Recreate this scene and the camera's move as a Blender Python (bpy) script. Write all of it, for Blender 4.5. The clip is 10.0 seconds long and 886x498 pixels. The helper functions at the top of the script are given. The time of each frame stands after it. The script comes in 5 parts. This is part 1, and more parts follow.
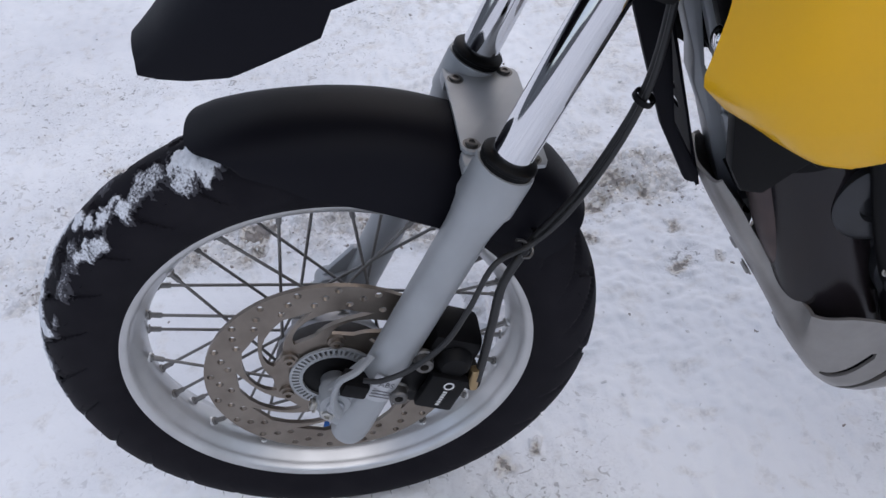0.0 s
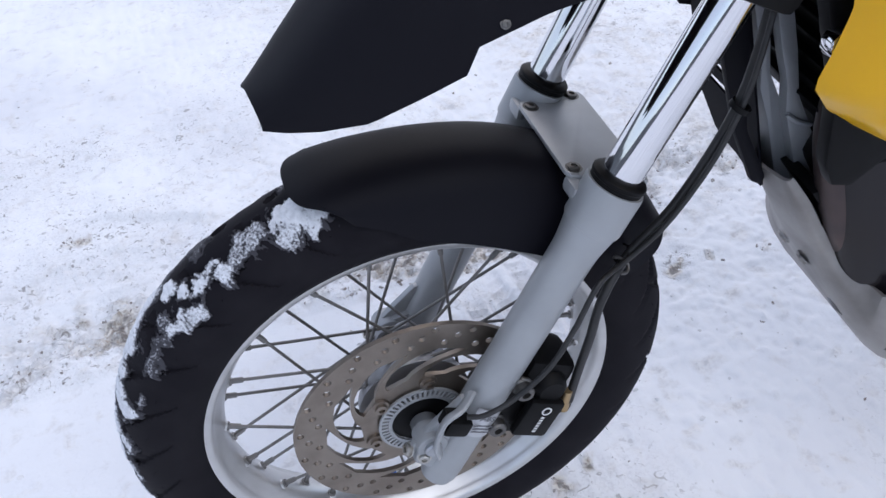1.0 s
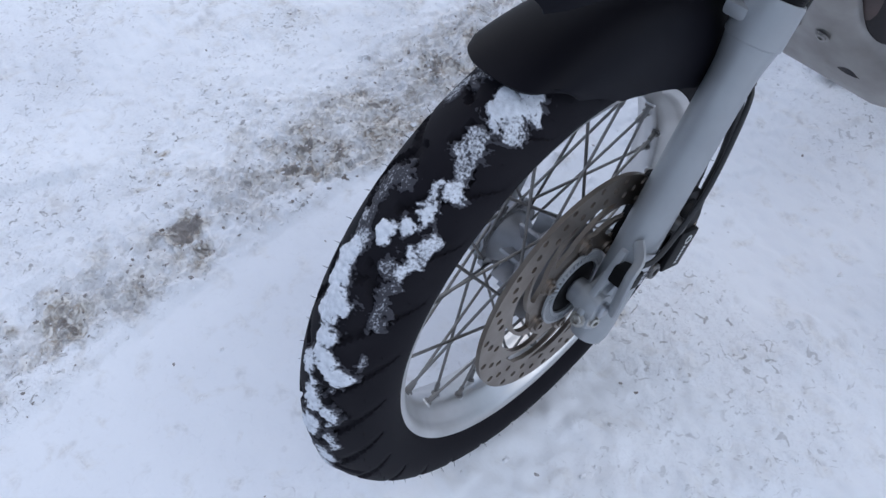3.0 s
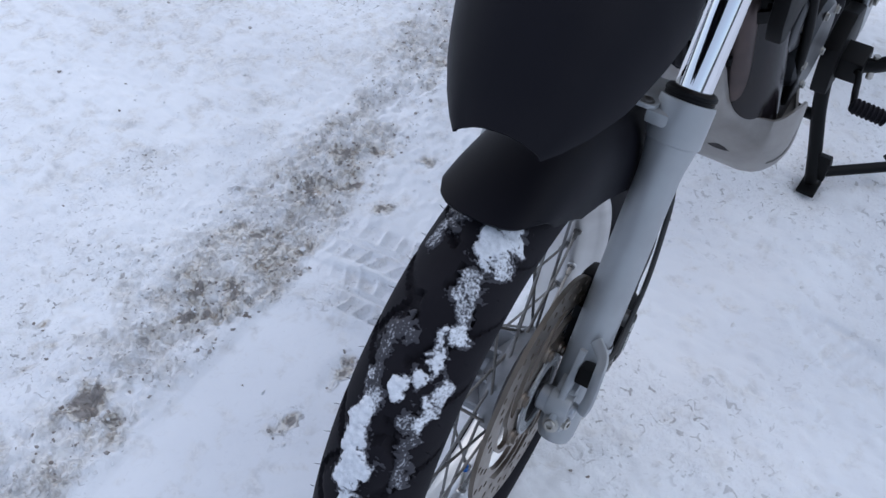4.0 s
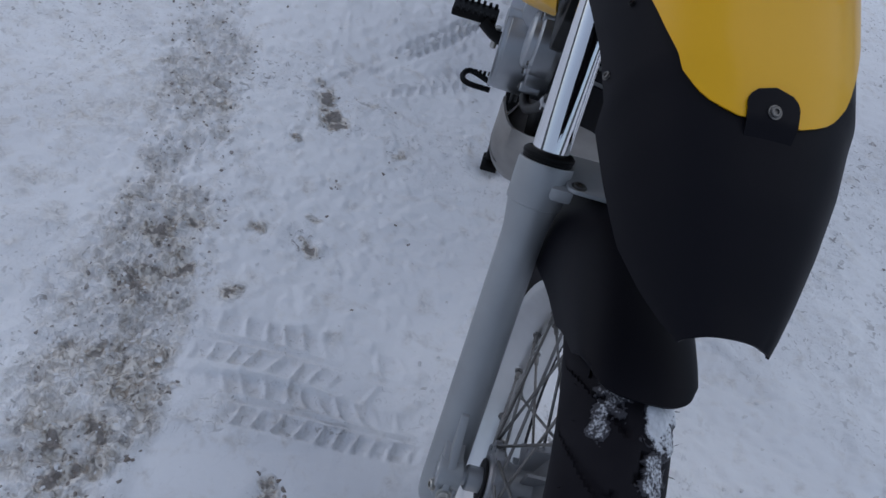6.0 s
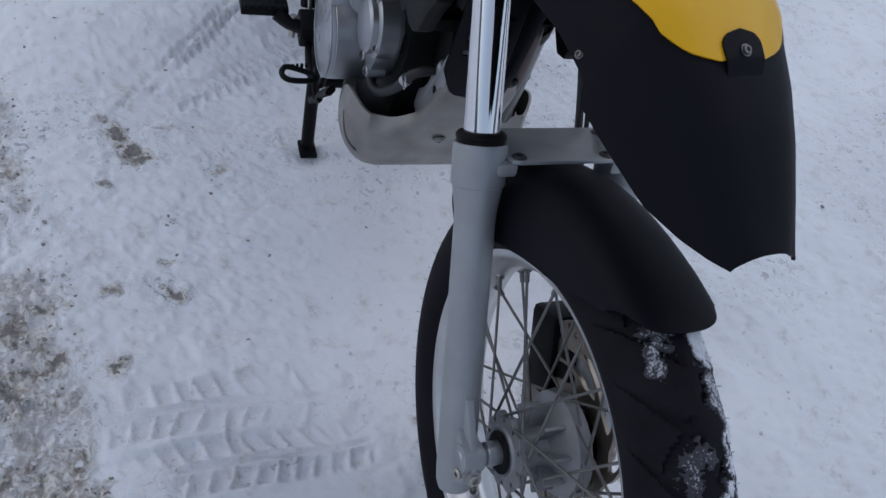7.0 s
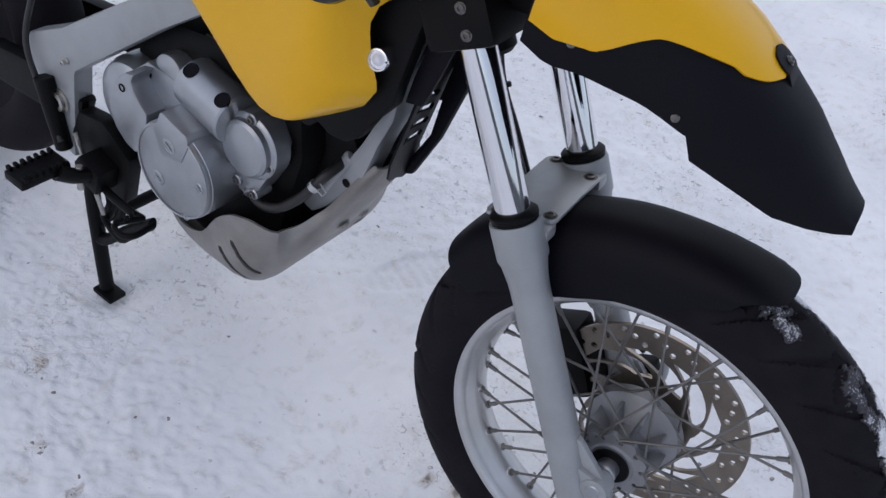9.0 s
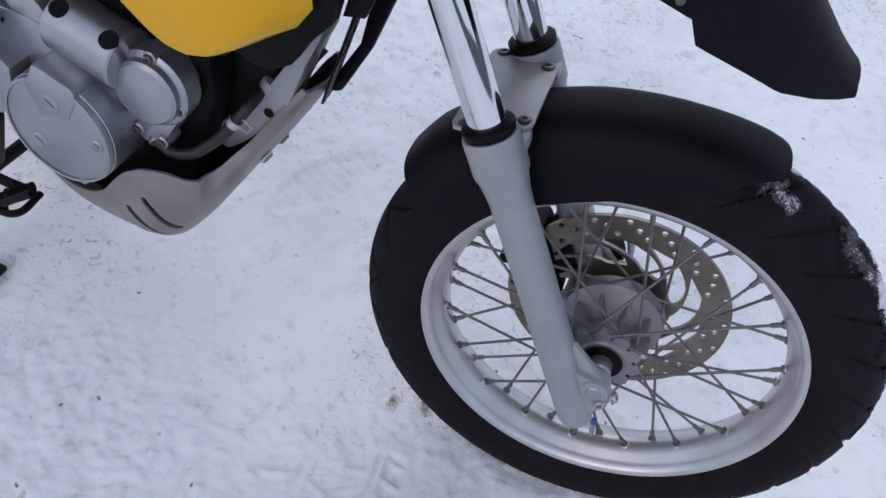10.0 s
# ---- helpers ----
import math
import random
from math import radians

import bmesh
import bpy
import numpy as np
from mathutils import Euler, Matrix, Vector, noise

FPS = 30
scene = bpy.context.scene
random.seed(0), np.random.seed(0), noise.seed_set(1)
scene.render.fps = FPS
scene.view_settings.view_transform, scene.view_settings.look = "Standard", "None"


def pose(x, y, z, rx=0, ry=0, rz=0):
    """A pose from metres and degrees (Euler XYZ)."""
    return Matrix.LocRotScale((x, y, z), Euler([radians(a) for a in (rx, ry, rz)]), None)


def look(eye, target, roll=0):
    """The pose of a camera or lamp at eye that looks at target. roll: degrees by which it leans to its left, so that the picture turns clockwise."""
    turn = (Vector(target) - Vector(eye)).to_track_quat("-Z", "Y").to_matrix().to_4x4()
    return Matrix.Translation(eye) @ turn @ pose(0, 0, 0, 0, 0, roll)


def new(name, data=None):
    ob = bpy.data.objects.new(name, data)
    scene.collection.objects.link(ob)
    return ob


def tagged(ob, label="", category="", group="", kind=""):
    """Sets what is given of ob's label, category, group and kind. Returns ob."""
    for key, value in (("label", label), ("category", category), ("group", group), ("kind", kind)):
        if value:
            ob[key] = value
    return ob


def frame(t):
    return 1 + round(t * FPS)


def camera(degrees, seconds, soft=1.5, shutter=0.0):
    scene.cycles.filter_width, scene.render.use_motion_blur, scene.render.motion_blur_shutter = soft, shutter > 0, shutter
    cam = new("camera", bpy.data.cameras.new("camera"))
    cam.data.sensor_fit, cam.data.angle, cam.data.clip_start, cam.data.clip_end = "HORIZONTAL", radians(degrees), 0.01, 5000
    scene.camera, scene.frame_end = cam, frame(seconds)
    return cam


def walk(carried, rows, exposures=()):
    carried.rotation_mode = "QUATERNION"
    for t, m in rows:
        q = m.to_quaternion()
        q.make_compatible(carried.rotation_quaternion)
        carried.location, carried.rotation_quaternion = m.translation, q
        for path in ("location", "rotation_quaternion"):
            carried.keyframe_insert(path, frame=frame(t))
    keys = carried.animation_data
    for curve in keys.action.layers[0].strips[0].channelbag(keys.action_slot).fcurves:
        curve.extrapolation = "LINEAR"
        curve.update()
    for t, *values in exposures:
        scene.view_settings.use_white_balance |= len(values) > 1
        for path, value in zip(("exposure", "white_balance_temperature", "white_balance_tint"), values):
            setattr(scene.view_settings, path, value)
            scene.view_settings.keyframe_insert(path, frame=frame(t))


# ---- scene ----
cam = camera(52.18, 10.0)
PATH = [
    (0, -0.0975, 0.7976, 1.1437, 48.12, 4.41, 172.74),
    (0.5, 0.0305, 0.8075, 1.1735, 49.63, 4.73, 166.47),
    (1, 0.1268, 0.7467, 1.1608, 49.31, 4.30, 162.32),
    (1.5, 0.2474, 0.6153, 1.1272, 44.49, 6.28, 158.90),
    (2, 0.3547, 0.5323, 1.1155, 41.85, 5.11, 155.24),
    (2.2, 0.4140, 0.5107, 1.1205, 41.08, 4.37, 150.06),
    (3.3, 0.5496, 0.4098, 1.1847, 39.85, 1.26, 131.20),
    (3.5, 0.5632, 0.3814, 1.2002, 41.27, 1.55, 127.37),
    (4, 0.6008, 0.2971, 1.2067, 44.26, -0.49, 120.95),
    (4.5, 0.7004, 0.1675, 1.2338, 45.09, -2.48, 112.77),
    (5, 0.7110, 0.0327, 1.2378, 45.51, -6.97, 109.67),
    (5.5, 0.6212, -0.1259, 1.2374, 42.09, -6.30, 106.24),
    (6, 0.5531, -0.2037, 1.2503, 43.17, -11.76, 97.58),
    (6.2, 0.5329, -0.2368, 1.2443, 42.57, -12.50, 90.63),
    (7.3, 0.4471, -0.5309, 1.2492, 45.46, -10.01, 66.92),
    (7.5, 0.3710, -0.5570, 1.2444, 45.04, -9.14, 63.83),
    (8, 0.2276, -0.6130, 1.2560, 46.24, -9.27, 56.37),
    (8.5, 0.1274, -0.7064, 1.2682, 48.53, -9.97, 42.81),
    (9, 0.0694, -0.8250, 1.2751, 48.46, -9.43, 33.07),
    (9.5, -0.0216, -0.8211, 1.2442, 45.21, -8.84, 26.19),
    (10, -0.1157, -0.7764, 1.2293, 42.14, -9.44, 18.70),
]
EXPOSURES = [(0.0, 0.02, 6550, 13), (0.5, 0.20, 6500, 13), (1.0, 0.34, 6330, 13), (1.5, 0.33, 6300, 12), (2.0, 0.05, 6150, 11), (3.5, 0.12, 6000, 10), (4.5, 0.02, 6000, 10), (5.0, -0.19, 6000, 10),
             (5.5, -0.43, 6000, 10), (6.2, -0.58, 6050, 10), (7.3, -0.33, 6200, 11), (8.0, -0.27, 6400, 13), (8.5, -0.13, 6500, 13), (9.0, -0.03, 6500, 13), (10.0, 0.02, 6300, 12)]
walk(cam, [(t, pose(*row)) for t, *row in PATH], EXPOSURES)

# ---- world and light: an overcast winter day ----
SUN_EL, SUN_AZ = radians(38), radians(200)
world = bpy.data.worlds.new("sky")
scene.world = world
world.use_nodes = True
wn = world.node_tree
sky = wn.nodes.new("ShaderNodeTexSky")
sky.sky_type, sky.sun_disc = "NISHITA", False
sky.sun_elevation, sky.sun_rotation = SUN_EL, SUN_AZ
sky.air_density, sky.dust_density, sky.ozone_density = 1.0, 1.5, 1.5
veil = wn.nodes.new("ShaderNodeMix")          # thin cloud evens the sky out
veil.data_type = "RGBA"
veil.inputs[0].default_value, veil.inputs[7].default_value = 0.45, (5.2, 5.5, 6.2, 1)
wn.links.new(sky.outputs[0], veil.inputs[6])
wn.links.new(veil.outputs[2], wn.nodes["Background"].inputs[0])
wn.nodes["Background"].inputs[1].default_value = 0.15
sun_data = bpy.data.lights.new("sun", "SUN")
sun_data.energy, sun_data.angle, sun_data.color = 0.8, radians(60), (1.0, 0.98, 0.96)
sun = new("sun", sun_data)
sun.matrix_world = look((3 * math.sin(SUN_AZ), -3 * math.cos(SUN_AZ), 4), (0, 0, 0))


# ---- materials ----
def links(mat, *pairs):
    for a, b in pairs:
        mat.node_tree.links.new(a, b)


def material(name, color, rough=0.5, metal=0.0, second=None, scale=30.0, amount=0.5, bump=0.0, bump_scale=400.0,
             rough_var=0.1, coat=0.0, spec=0.5, stretch=(1, 1, 1)):
    """Two tones mixed by a coarse noise, roughness varied by it, a fine bump."""
    m = bpy.data.materials.new(name)
    m.use_nodes = True
    n, b = m.node_tree.nodes, m.node_tree.nodes["Principled BSDF"]
    b.inputs["Metallic"].default_value = metal
    b.inputs["Coat Weight"].default_value = coat
    b.inputs["Specular IOR Level"].default_value = spec
    b.inputs["Coat Roughness"].default_value = 0.08
    co, mp = n.new("ShaderNodeTexCoord"), n.new("ShaderNodeMapping")
    mp.inputs["Scale"].default_value = stretch
    big, fine = n.new("ShaderNodeTexNoise"), n.new("ShaderNodeTexNoise")
    big.inputs["Scale"].default_value, big.inputs["Detail"].default_value = scale, 6.0
    fine.inputs["Scale"].default_value, fine.inputs["Detail"].default_value = bump_scale, 3.0
    ramp = n.new("ShaderNodeMapRange")
    ramp.inputs[1].default_value, ramp.inputs[2].default_value = 0.35, 0.7
    ramp.inputs[4].default_value = amount
    mix = n.new("ShaderNodeMix")
    mix.data_type = "RGBA"
    second = second or [c * 0.75 for c in color]
    mix.inputs[6].default_value, mix.inputs[7].default_value = (*color, 1), (*second, 1)
    rr = n.new("ShaderNodeMapRange")
    rr.inputs[3].default_value, rr.inputs[4].default_value = max(rough - rough_var, 0.02), min(rough + rough_var, 1)
    links(m, (co.outputs["Object"], mp.inputs[0]), (mp.outputs[0], big.inputs[0]), (mp.outputs[0], fine.inputs[0]),
          (big.outputs[0], ramp.inputs[0]), (ramp.outputs[0], mix.inputs[0]), (mix.outputs[2], b.inputs["Base Color"]),
          (big.outputs[0], rr.inputs[0]), (rr.outputs[0], b.inputs["Roughness"]))
    if bump:
        bp = n.new("ShaderNodeBump")
        bp.inputs["Strength"].default_value, bp.inputs["Distance"].default_value = bump, 0.001
        links(m, (fine.outputs[0], bp.inputs["Height"]), (bp.outputs[0], b.inputs["Normal"]))
    return m


BLACK = material("black_moulded_plastic_and_shade", (0.0046, 0.0044, 0.0072), 0.55, bump=0.12, bump_scale=900, second=(0.0064, 0.0062, 0.0096), scale=12, spec=0.12)
RUBBER = material("tyre_rubber", (0.0068, 0.0060, 0.0088), 0.72, bump=0.2, bump_scale=500, second=(0.0150, 0.0138, 0.0170), scale=25, amount=0.7, spec=0.12)
DARK = material("black_painted_metal_and_shade", (0.003, 0.003, 0.0035), 0.5, second=(0.006, 0.0055, 0.0055), scale=40, spec=0.14)
SILVER = material("silver_painted_casting", (0.36, 0.375, 0.39), 0.42, 0.35, second=(0.28, 0.29, 0.3), scale=18, bump=0.06, bump_scale=700)
ENGINE = material("cast_aluminium_paint", (0.42, 0.435, 0.46), 0.36, 0.85, second=(0.30, 0.31, 0.325), scale=25, bump=0.12, bump_scale=600)
HUBMAT = material("dull_cast_hub", (0.30, 0.305, 0.32), 0.45, 0.6, second=(0.18, 0.18, 0.185), scale=30, bump=0.15)
CASTING = material("dark_grey_casting", (0.045, 0.047, 0.052), 0.32, 0.5, second=(0.03, 0.028, 0.028), scale=15)
RIM = material("anodised_rim_aluminium", (0.62, 0.62, 0.62), 0.34, 0.9, second=(0.46, 0.455, 0.45), scale=20, stretch=(1, 1, 1))
CHROME = material("hard_chrome", (0.78, 0.78, 0.8), 0.05, 1.0, second=(0.72, 0.72, 0.74), scale=8, rough_var=0.03)
STEEL = material("brushed_disc_steel", (0.27, 0.235, 0.20), 0.37, 0.92, second=(0.16, 0.13, 0.108), scale=30, bump=0.1, bump_scale=300)
SPOKE = material("spoke_steel", (0.2, 0.195, 0.19), 0.4, 0.8, second=(0.12, 0.11, 0.1), scale=60)
TANK = material("glossy_dark_tank", (0.012, 0.010, 0.012), 0.22, 0.0, second=(0.012, 0.007, 0.006), scale=12, spec=0.35)
DULL = material("dull_screw", (0.16, 0.155, 0.15), 0.4, 0.8, second=(0.06, 0.055, 0.05), scale=200)
BOLT = material("zinc_bolt", (0.5, 0.49, 0.46), 0.35, 0.9, second=(0.3, 0.27, 0.24), scale=90)
YELLOW = material("yellow_lacquer", (0.75, 0.405, 0.003), 0.30, second=(0.70, 0.375, 0.003), scale=5, coat=0.12, rough_var=0.05, spec=0.28)
PLATE = material("bare_skid_aluminium", (0.34, 0.325, 0.31), 0.48, 0.6, second=(0.2, 0.185, 0.175), scale=14, amount=0.8, bump=0.15, bump_scale=250)
HOSE = material("rubber_hose", (0.012, 0.012, 0.013), 0.5, second=(0.028, 0.027, 0.026), scale=60)
# opaque pale colour stands in for the bright reflection in a clear lens
LENS = material("pale_lens", (0.75, 0.77, 0.82), 0.12, second=(0.6, 0.62, 0.68), scale=30, coat=0.6, rough_var=0.04)
GLASSY = material("dark_disc", (0.02, 0.02, 0.022), 0.2)
WHITE = material("white_print", (0.75, 0.75, 0.75), 0.4)
BLUE = material("blue_enamel", (0.02, 0.12, 0.42), 0.25)
COPPER = material("brass_fitting", (0.42, 0.3, 0.16), 0.35, 0.9)
LABEL = material("grey_foil_label", (0.5, 0.51, 0.53), 0.35, 0.5)
INK = material("dark_print", (0.12, 0.12, 0.13), 0.5)


def snow_material():
    """Packed snow: smooth and crumbly patches, small dark specks, sand where the dirt attribute says so."""
    m = bpy.data.materials.new("packed_snow")
    m.use_nodes = True
    n, b = m.node_tree.nodes, m.node_tree.nodes["Principled BSDF"]
    co = n.new("ShaderNodeTexCoord")
    dirt = n.new("ShaderNodeAttribute")
    dirt.attribute_name = "dirt"
    trodden = n.new("ShaderNodeAttribute")
    trodden.attribute_name = "trodden"

    def noise_tex(scale, detail, kind="FBM", warp=0.0):
        t = n.new("ShaderNodeTexNoise")
        t.noise_type, t.normalize = kind, kind == "FBM"
        t.inputs["Scale"].default_value, t.inputs["Detail"].default_value, t.inputs["Distortion"].default_value = scale, detail, warp
        links(m, (co.outputs["Object"], t.inputs[0]))
        return t.outputs[0]

    def span(value, lo, hi, a=0.0, z=1.0):
        r = n.new("ShaderNodeMapRange")
        for k, v in zip((1, 2, 3, 4), (lo, hi, a, z)):
            r.inputs[k].default_value = v
        links(m, (value, r.inputs[0]))
        return r.outputs[0]

    def calc(op, a, c):
        q = n.new("ShaderNodeMath")
        q.operation = op
        for k, v in ((0, a), (1, c)):
            if isinstance(v, (int, float)):
                q.inputs[k].default_value = v
            else:
                links(m, (v, q.inputs[k]))
        return q.outputs[0]

    def blend(f, a, c):
        q = n.new("ShaderNodeMix")
        q.data_type = "RGBA"
        for k, v in ((6, a), (7, c)):
            if isinstance(v, tuple):
                q.inputs[k].default_value = (*v, 1)
            else:
                links(m, (v, q.inputs[k]))
        links(m, (f, q.inputs[0]))
        return q.outputs[2]

    patches = calc("MULTIPLY", trodden.outputs["Fac"], span(noise_tex(7.0, 6, warp=0.5), 0.36, 0.58, 0.15, 1.0))
    mid = noise_tex(22, 8, warp=0.4)
    crisp = noise_tex(58, 8, warp=1.6)
    fine = noise_tex(170, 6, warp=0.5)
    sliver = span(crisp, 0.44, 0.60)
    tone = blend(span(noise_tex(1.7, 6), 0.4, 0.7), (0.87, 0.88, 0.90), (0.74, 0.75, 0.78))
    tone = blend(calc("MULTIPLY", span(fine, 0.5, 0.68, 0.0, 0.4), span(patches, 0.0, 1.0, 0.03, 1.0)), tone, (0.52, 0.52, 0.54))
    specks = calc("MULTIPLY", span(noise_tex(62, 7, warp=1.2), 0.60, 0.66, 0.0, 0.85), span(patches, 0.0, 1.0, 0.03, 1.0))
    tone = blend(specks, tone, (0.30, 0.29, 0.29))
    sand = blend(sliver, (0.75, 0.71, 0.645), (0.37, 0.31, 0.245))
    sand = blend(span(noise_tex(30, 8, warp=1.2), 0.55, 0.65, 0.0, 0.85), sand, (0.13, 0.108, 0.09))
    sand = blend(span(fine, 0.50, 0.62, 0.0, 0.45), sand, (0.82, 0.81, 0.80))
    amount = calc("ADD", dirt.outputs["Fac"], calc("MULTIPLY", calc("SUBTRACT", mid, 0.5), 1.5))
    tone = blend(span(amount, 0.10, 0.85, 0.0, 0.9), tone, sand)
    tone = blend(span(amount, 0.95, 1.25, 0.0, 0.85), tone, (0.23, 0.21, 0.20))
    links(m, (tone, b.inputs["Base Color"]))
    b.inputs["Roughness"].default_value = 0.65
    b.inputs["Specular IOR Level"].default_value = 0.25
    crumbly = calc("MAXIMUM", span(patches, 0.0, 1.0, 0.06, 1.0), span(dirt.outputs["Fac"], 0.1, 0.5))
    height = calc("ADD", calc("MULTIPLY", crumbly, calc("ADD", calc("MULTIPLY", span(sliver, 0.0, 1.0, 1.0, 0.0), span(dirt.outputs["Fac"], 0.1, 0.5, 0.25, 0.9)), calc("MULTIPLY", mid, 1.4))), calc("MULTIPLY", fine, 0.14))
    bp = n.new("ShaderNodeBump")
    bp.inputs["Strength"].default_value, bp.inputs["Distance"].default_value = 0.65, 0.006
    links(m, (height, bp.inputs["Height"]), (bp.outputs[0], b.inputs["Normal"]))
    return m


SNOW = snow_material()
LUMP = material("snow_lump", (0.82, 0.83, 0.85), 0.7, second=(0.55, 0.54, 0.53), scale=40, amount=0.8, bump=0.4)


def frost_material():
    m = material("tread_frost", (0.74, 0.76, 0.80), 0.75, second=(0.50, 0.52, 0.56), scale=160, amount=0.8, bump=0.5, bump_scale=700)
    n, b = m.node_tree.nodes, m.node_tree.nodes["Principled BSDF"]
    snow = b.inputs["Base Color"].links[0].from_socket
    depth, grain, co = n.new("ShaderNodeAttribute"), n.new("ShaderNodeTexNoise"), n.new("ShaderNodeTexCoord")
    depth.attribute_name = "depth"
    grain.inputs["Scale"].default_value, grain.inputs["Detail"].default_value = 420, 4
    total, span, mix = n.new("ShaderNodeMath"), n.new("ShaderNodeMapRange"), n.new("ShaderNodeMix")
    span.inputs[1].default_value, span.inputs[2].default_value = 0.86, 1.20
    mix.data_type = "RGBA"
    mix.inputs[6].default_value = (0.035, 0.034, 0.042, 1)
    links(m, (co.outputs["Object"], grain.inputs[0]), (depth.outputs["Fac"], total.inputs[0]), (grain.outputs[0], total.inputs[1]), (total.outputs[0], span.inputs[0]),
          (span.outputs[0], mix.inputs[0]), (snow, mix.inputs[7]), (mix.outputs[2], b.inputs["Base Color"]))
    return m


GRIT = material("frozen_grit", (0.2, 0.17, 0.15), 0.8, second=(0.42, 0.4, 0.39), scale=80, amount=1.0, bump=0.5)
FAR = material("unseen_dark_ring", (0.09, 0.1, 0.11), 0.9, second=(0.2, 0.21, 0.23), scale=0.3)


# ---- mesh tools ----
def part(name, bm, mat, parent=None, label="", m=None, smooth=35):
    """One bmesh as one mesh object under a thing or a part."""
    if m is not None:
        bm.transform(m)
    bmesh.ops.recalc_face_normals(bm, faces=bm.faces)
    me = bpy.data.meshes.new(name)
    bm.to_mesh(me)
    bm.free()
    me.materials.append(mat)
    if smooth:
        me.shade_smooth()
        me.set_sharp_from_angle(angle=radians(smooth))
    ob = new(name, me)
    ob.parent = parent
    if label:
        tagged(ob, label)
    return ob


def share(ob, parent, m):
    """The same mesh again as another part."""
    o = new(ob.name.split(".")[0], ob.data)
    o.parent = parent
    o.matrix_basis = m
    return o


def axis_frame(p, q):
    """A matrix whose z runs from p to q, with its origin in p."""
    p, q = Vector(p), Vector(q)
    return Matrix.Translation(p) @ (q - p).to_track_quat("Z", "Y").to_matrix().to_4x4()


def revolve(profile, segs=48, closed=False, bm=None, m=None):
    """Turns (radius, height) pairs round z."""
    bm = bm or bmesh.new()
    rings = []
    for r, h in profile:
        rings.append([bm.verts.new((r * math.cos(2 * math.pi * k / segs), r * math.sin(2 * math.pi * k / segs), h)) for k in range(segs)])
    pairs = list(zip(rings, rings[1:])) + ([(rings[-1], rings[0])] if closed else [])
    for a, b in pairs:
        for k in range(segs):
            bm.faces.new((a[k], a[(k + 1) % segs], b[(k + 1) % segs], b[k]))
    if not closed:
        bm.faces.new(rings[0][::-1])
        bm.faces.new(rings[-1])
    if m is not None:
        bmesh.ops.transform(bm, matrix=m, verts=[v for ring in rings for v in ring])
    return bm


def rod(p, q, r, r2=None, segs=16, bevel=0.0, bm=None):
    """A round bar from p to q with softened ends."""
    r2 = r if r2 is None else r2
    length = (Vector(q) - Vector(p)).length
    b = min(bevel or 0.12 * min(r, r2), length / 3)
    return revolve([(r - b, 0), (r, b), (r2, length - b), (r2 - b, length)], segs, bm=bm, m=axis_frame(p, q))


def smooth_line(points, steps=6):
    """Catmull-Rom through the points."""
    pts = [Vector(p) for p in points]
    pts = [2 * pts[0] - pts[1]] + pts + [2 * pts[-1] - pts[-2]]
    out = []
    for a, b, c, d in zip(pts, pts[1:], pts[2:], pts[3:]):
        for k in range(steps):
            t = k / steps
            out.append(0.5 * (2 * b + (c - a) * t + (2 * a - 5 * b + 4 * c - d) * t * t + (3 * b - a - 3 * c + d) * t ** 3))
    return out + [pts[-2]]


def tube(points, r, segs=10, steps=6, bm=None, flat=1.0):
    """A hose or bent bar along a smooth line."""
    bm = bm or bmesh.new()
    line = smooth_line(points, steps) if steps else [Vector(p) for p in points]
    rings, side = [], None
    for k, p in enumerate(line):
        d = (line[min(k + 1, len(line) - 1)] - line[max(k - 1, 0)]).normalized()
        if side is None:
            side = d.orthogonal().normalized()
        side = (side - d * side.dot(d)).normalized()
        up = d.cross(side)
        rings.append([bm.verts.new(p + r * (math.cos(2 * math.pi * j / segs) * side + flat * math.sin(2 * math.pi * j / segs) * up)) for j in range(segs)])
    for a, b in zip(rings, rings[1:]):
        for j in range(segs):
            bm.faces.new((a[j], a[(j + 1) % segs], b[(j + 1) % segs], b[j]))
    bm.faces.new(rings[0][::-1])
    bm.faces.new(rings[-1])
    return bm


def soften(bm, w, segs=2, angle=25):
    edges = [e for e in bm.edges if len(e.link_faces) == 2 and e.calc_face_angle(0) > radians(angle)]
    bmesh.ops.bevel(bm, geom=edges, offset=w, segments=segs, affect="EDGES", profile=0.6, clamp_overlap=True)
    return bm


def box(size, at=(0, 0, 0), bevel=0.003, turn=(0, 0, 0), bm=None):
    b2 = bmesh.new()
    bmesh.ops.create_cube(b2, size=1, matrix=Matrix.Diagonal((*size, 1)))
    if bevel:
        soften(b2, bevel)
    b2.transform(pose(*at, *turn))
    return join(bm, b2)


def join(bm, other):
    """Adds other to bm."""
    if bm is None:
        return other
    me = bpy.data.meshes.new("tmp")
    other.to_mesh(me)
    other.free()
    bm.from_mesh(me)
    bpy.data.meshes.remove(me)
    return bm


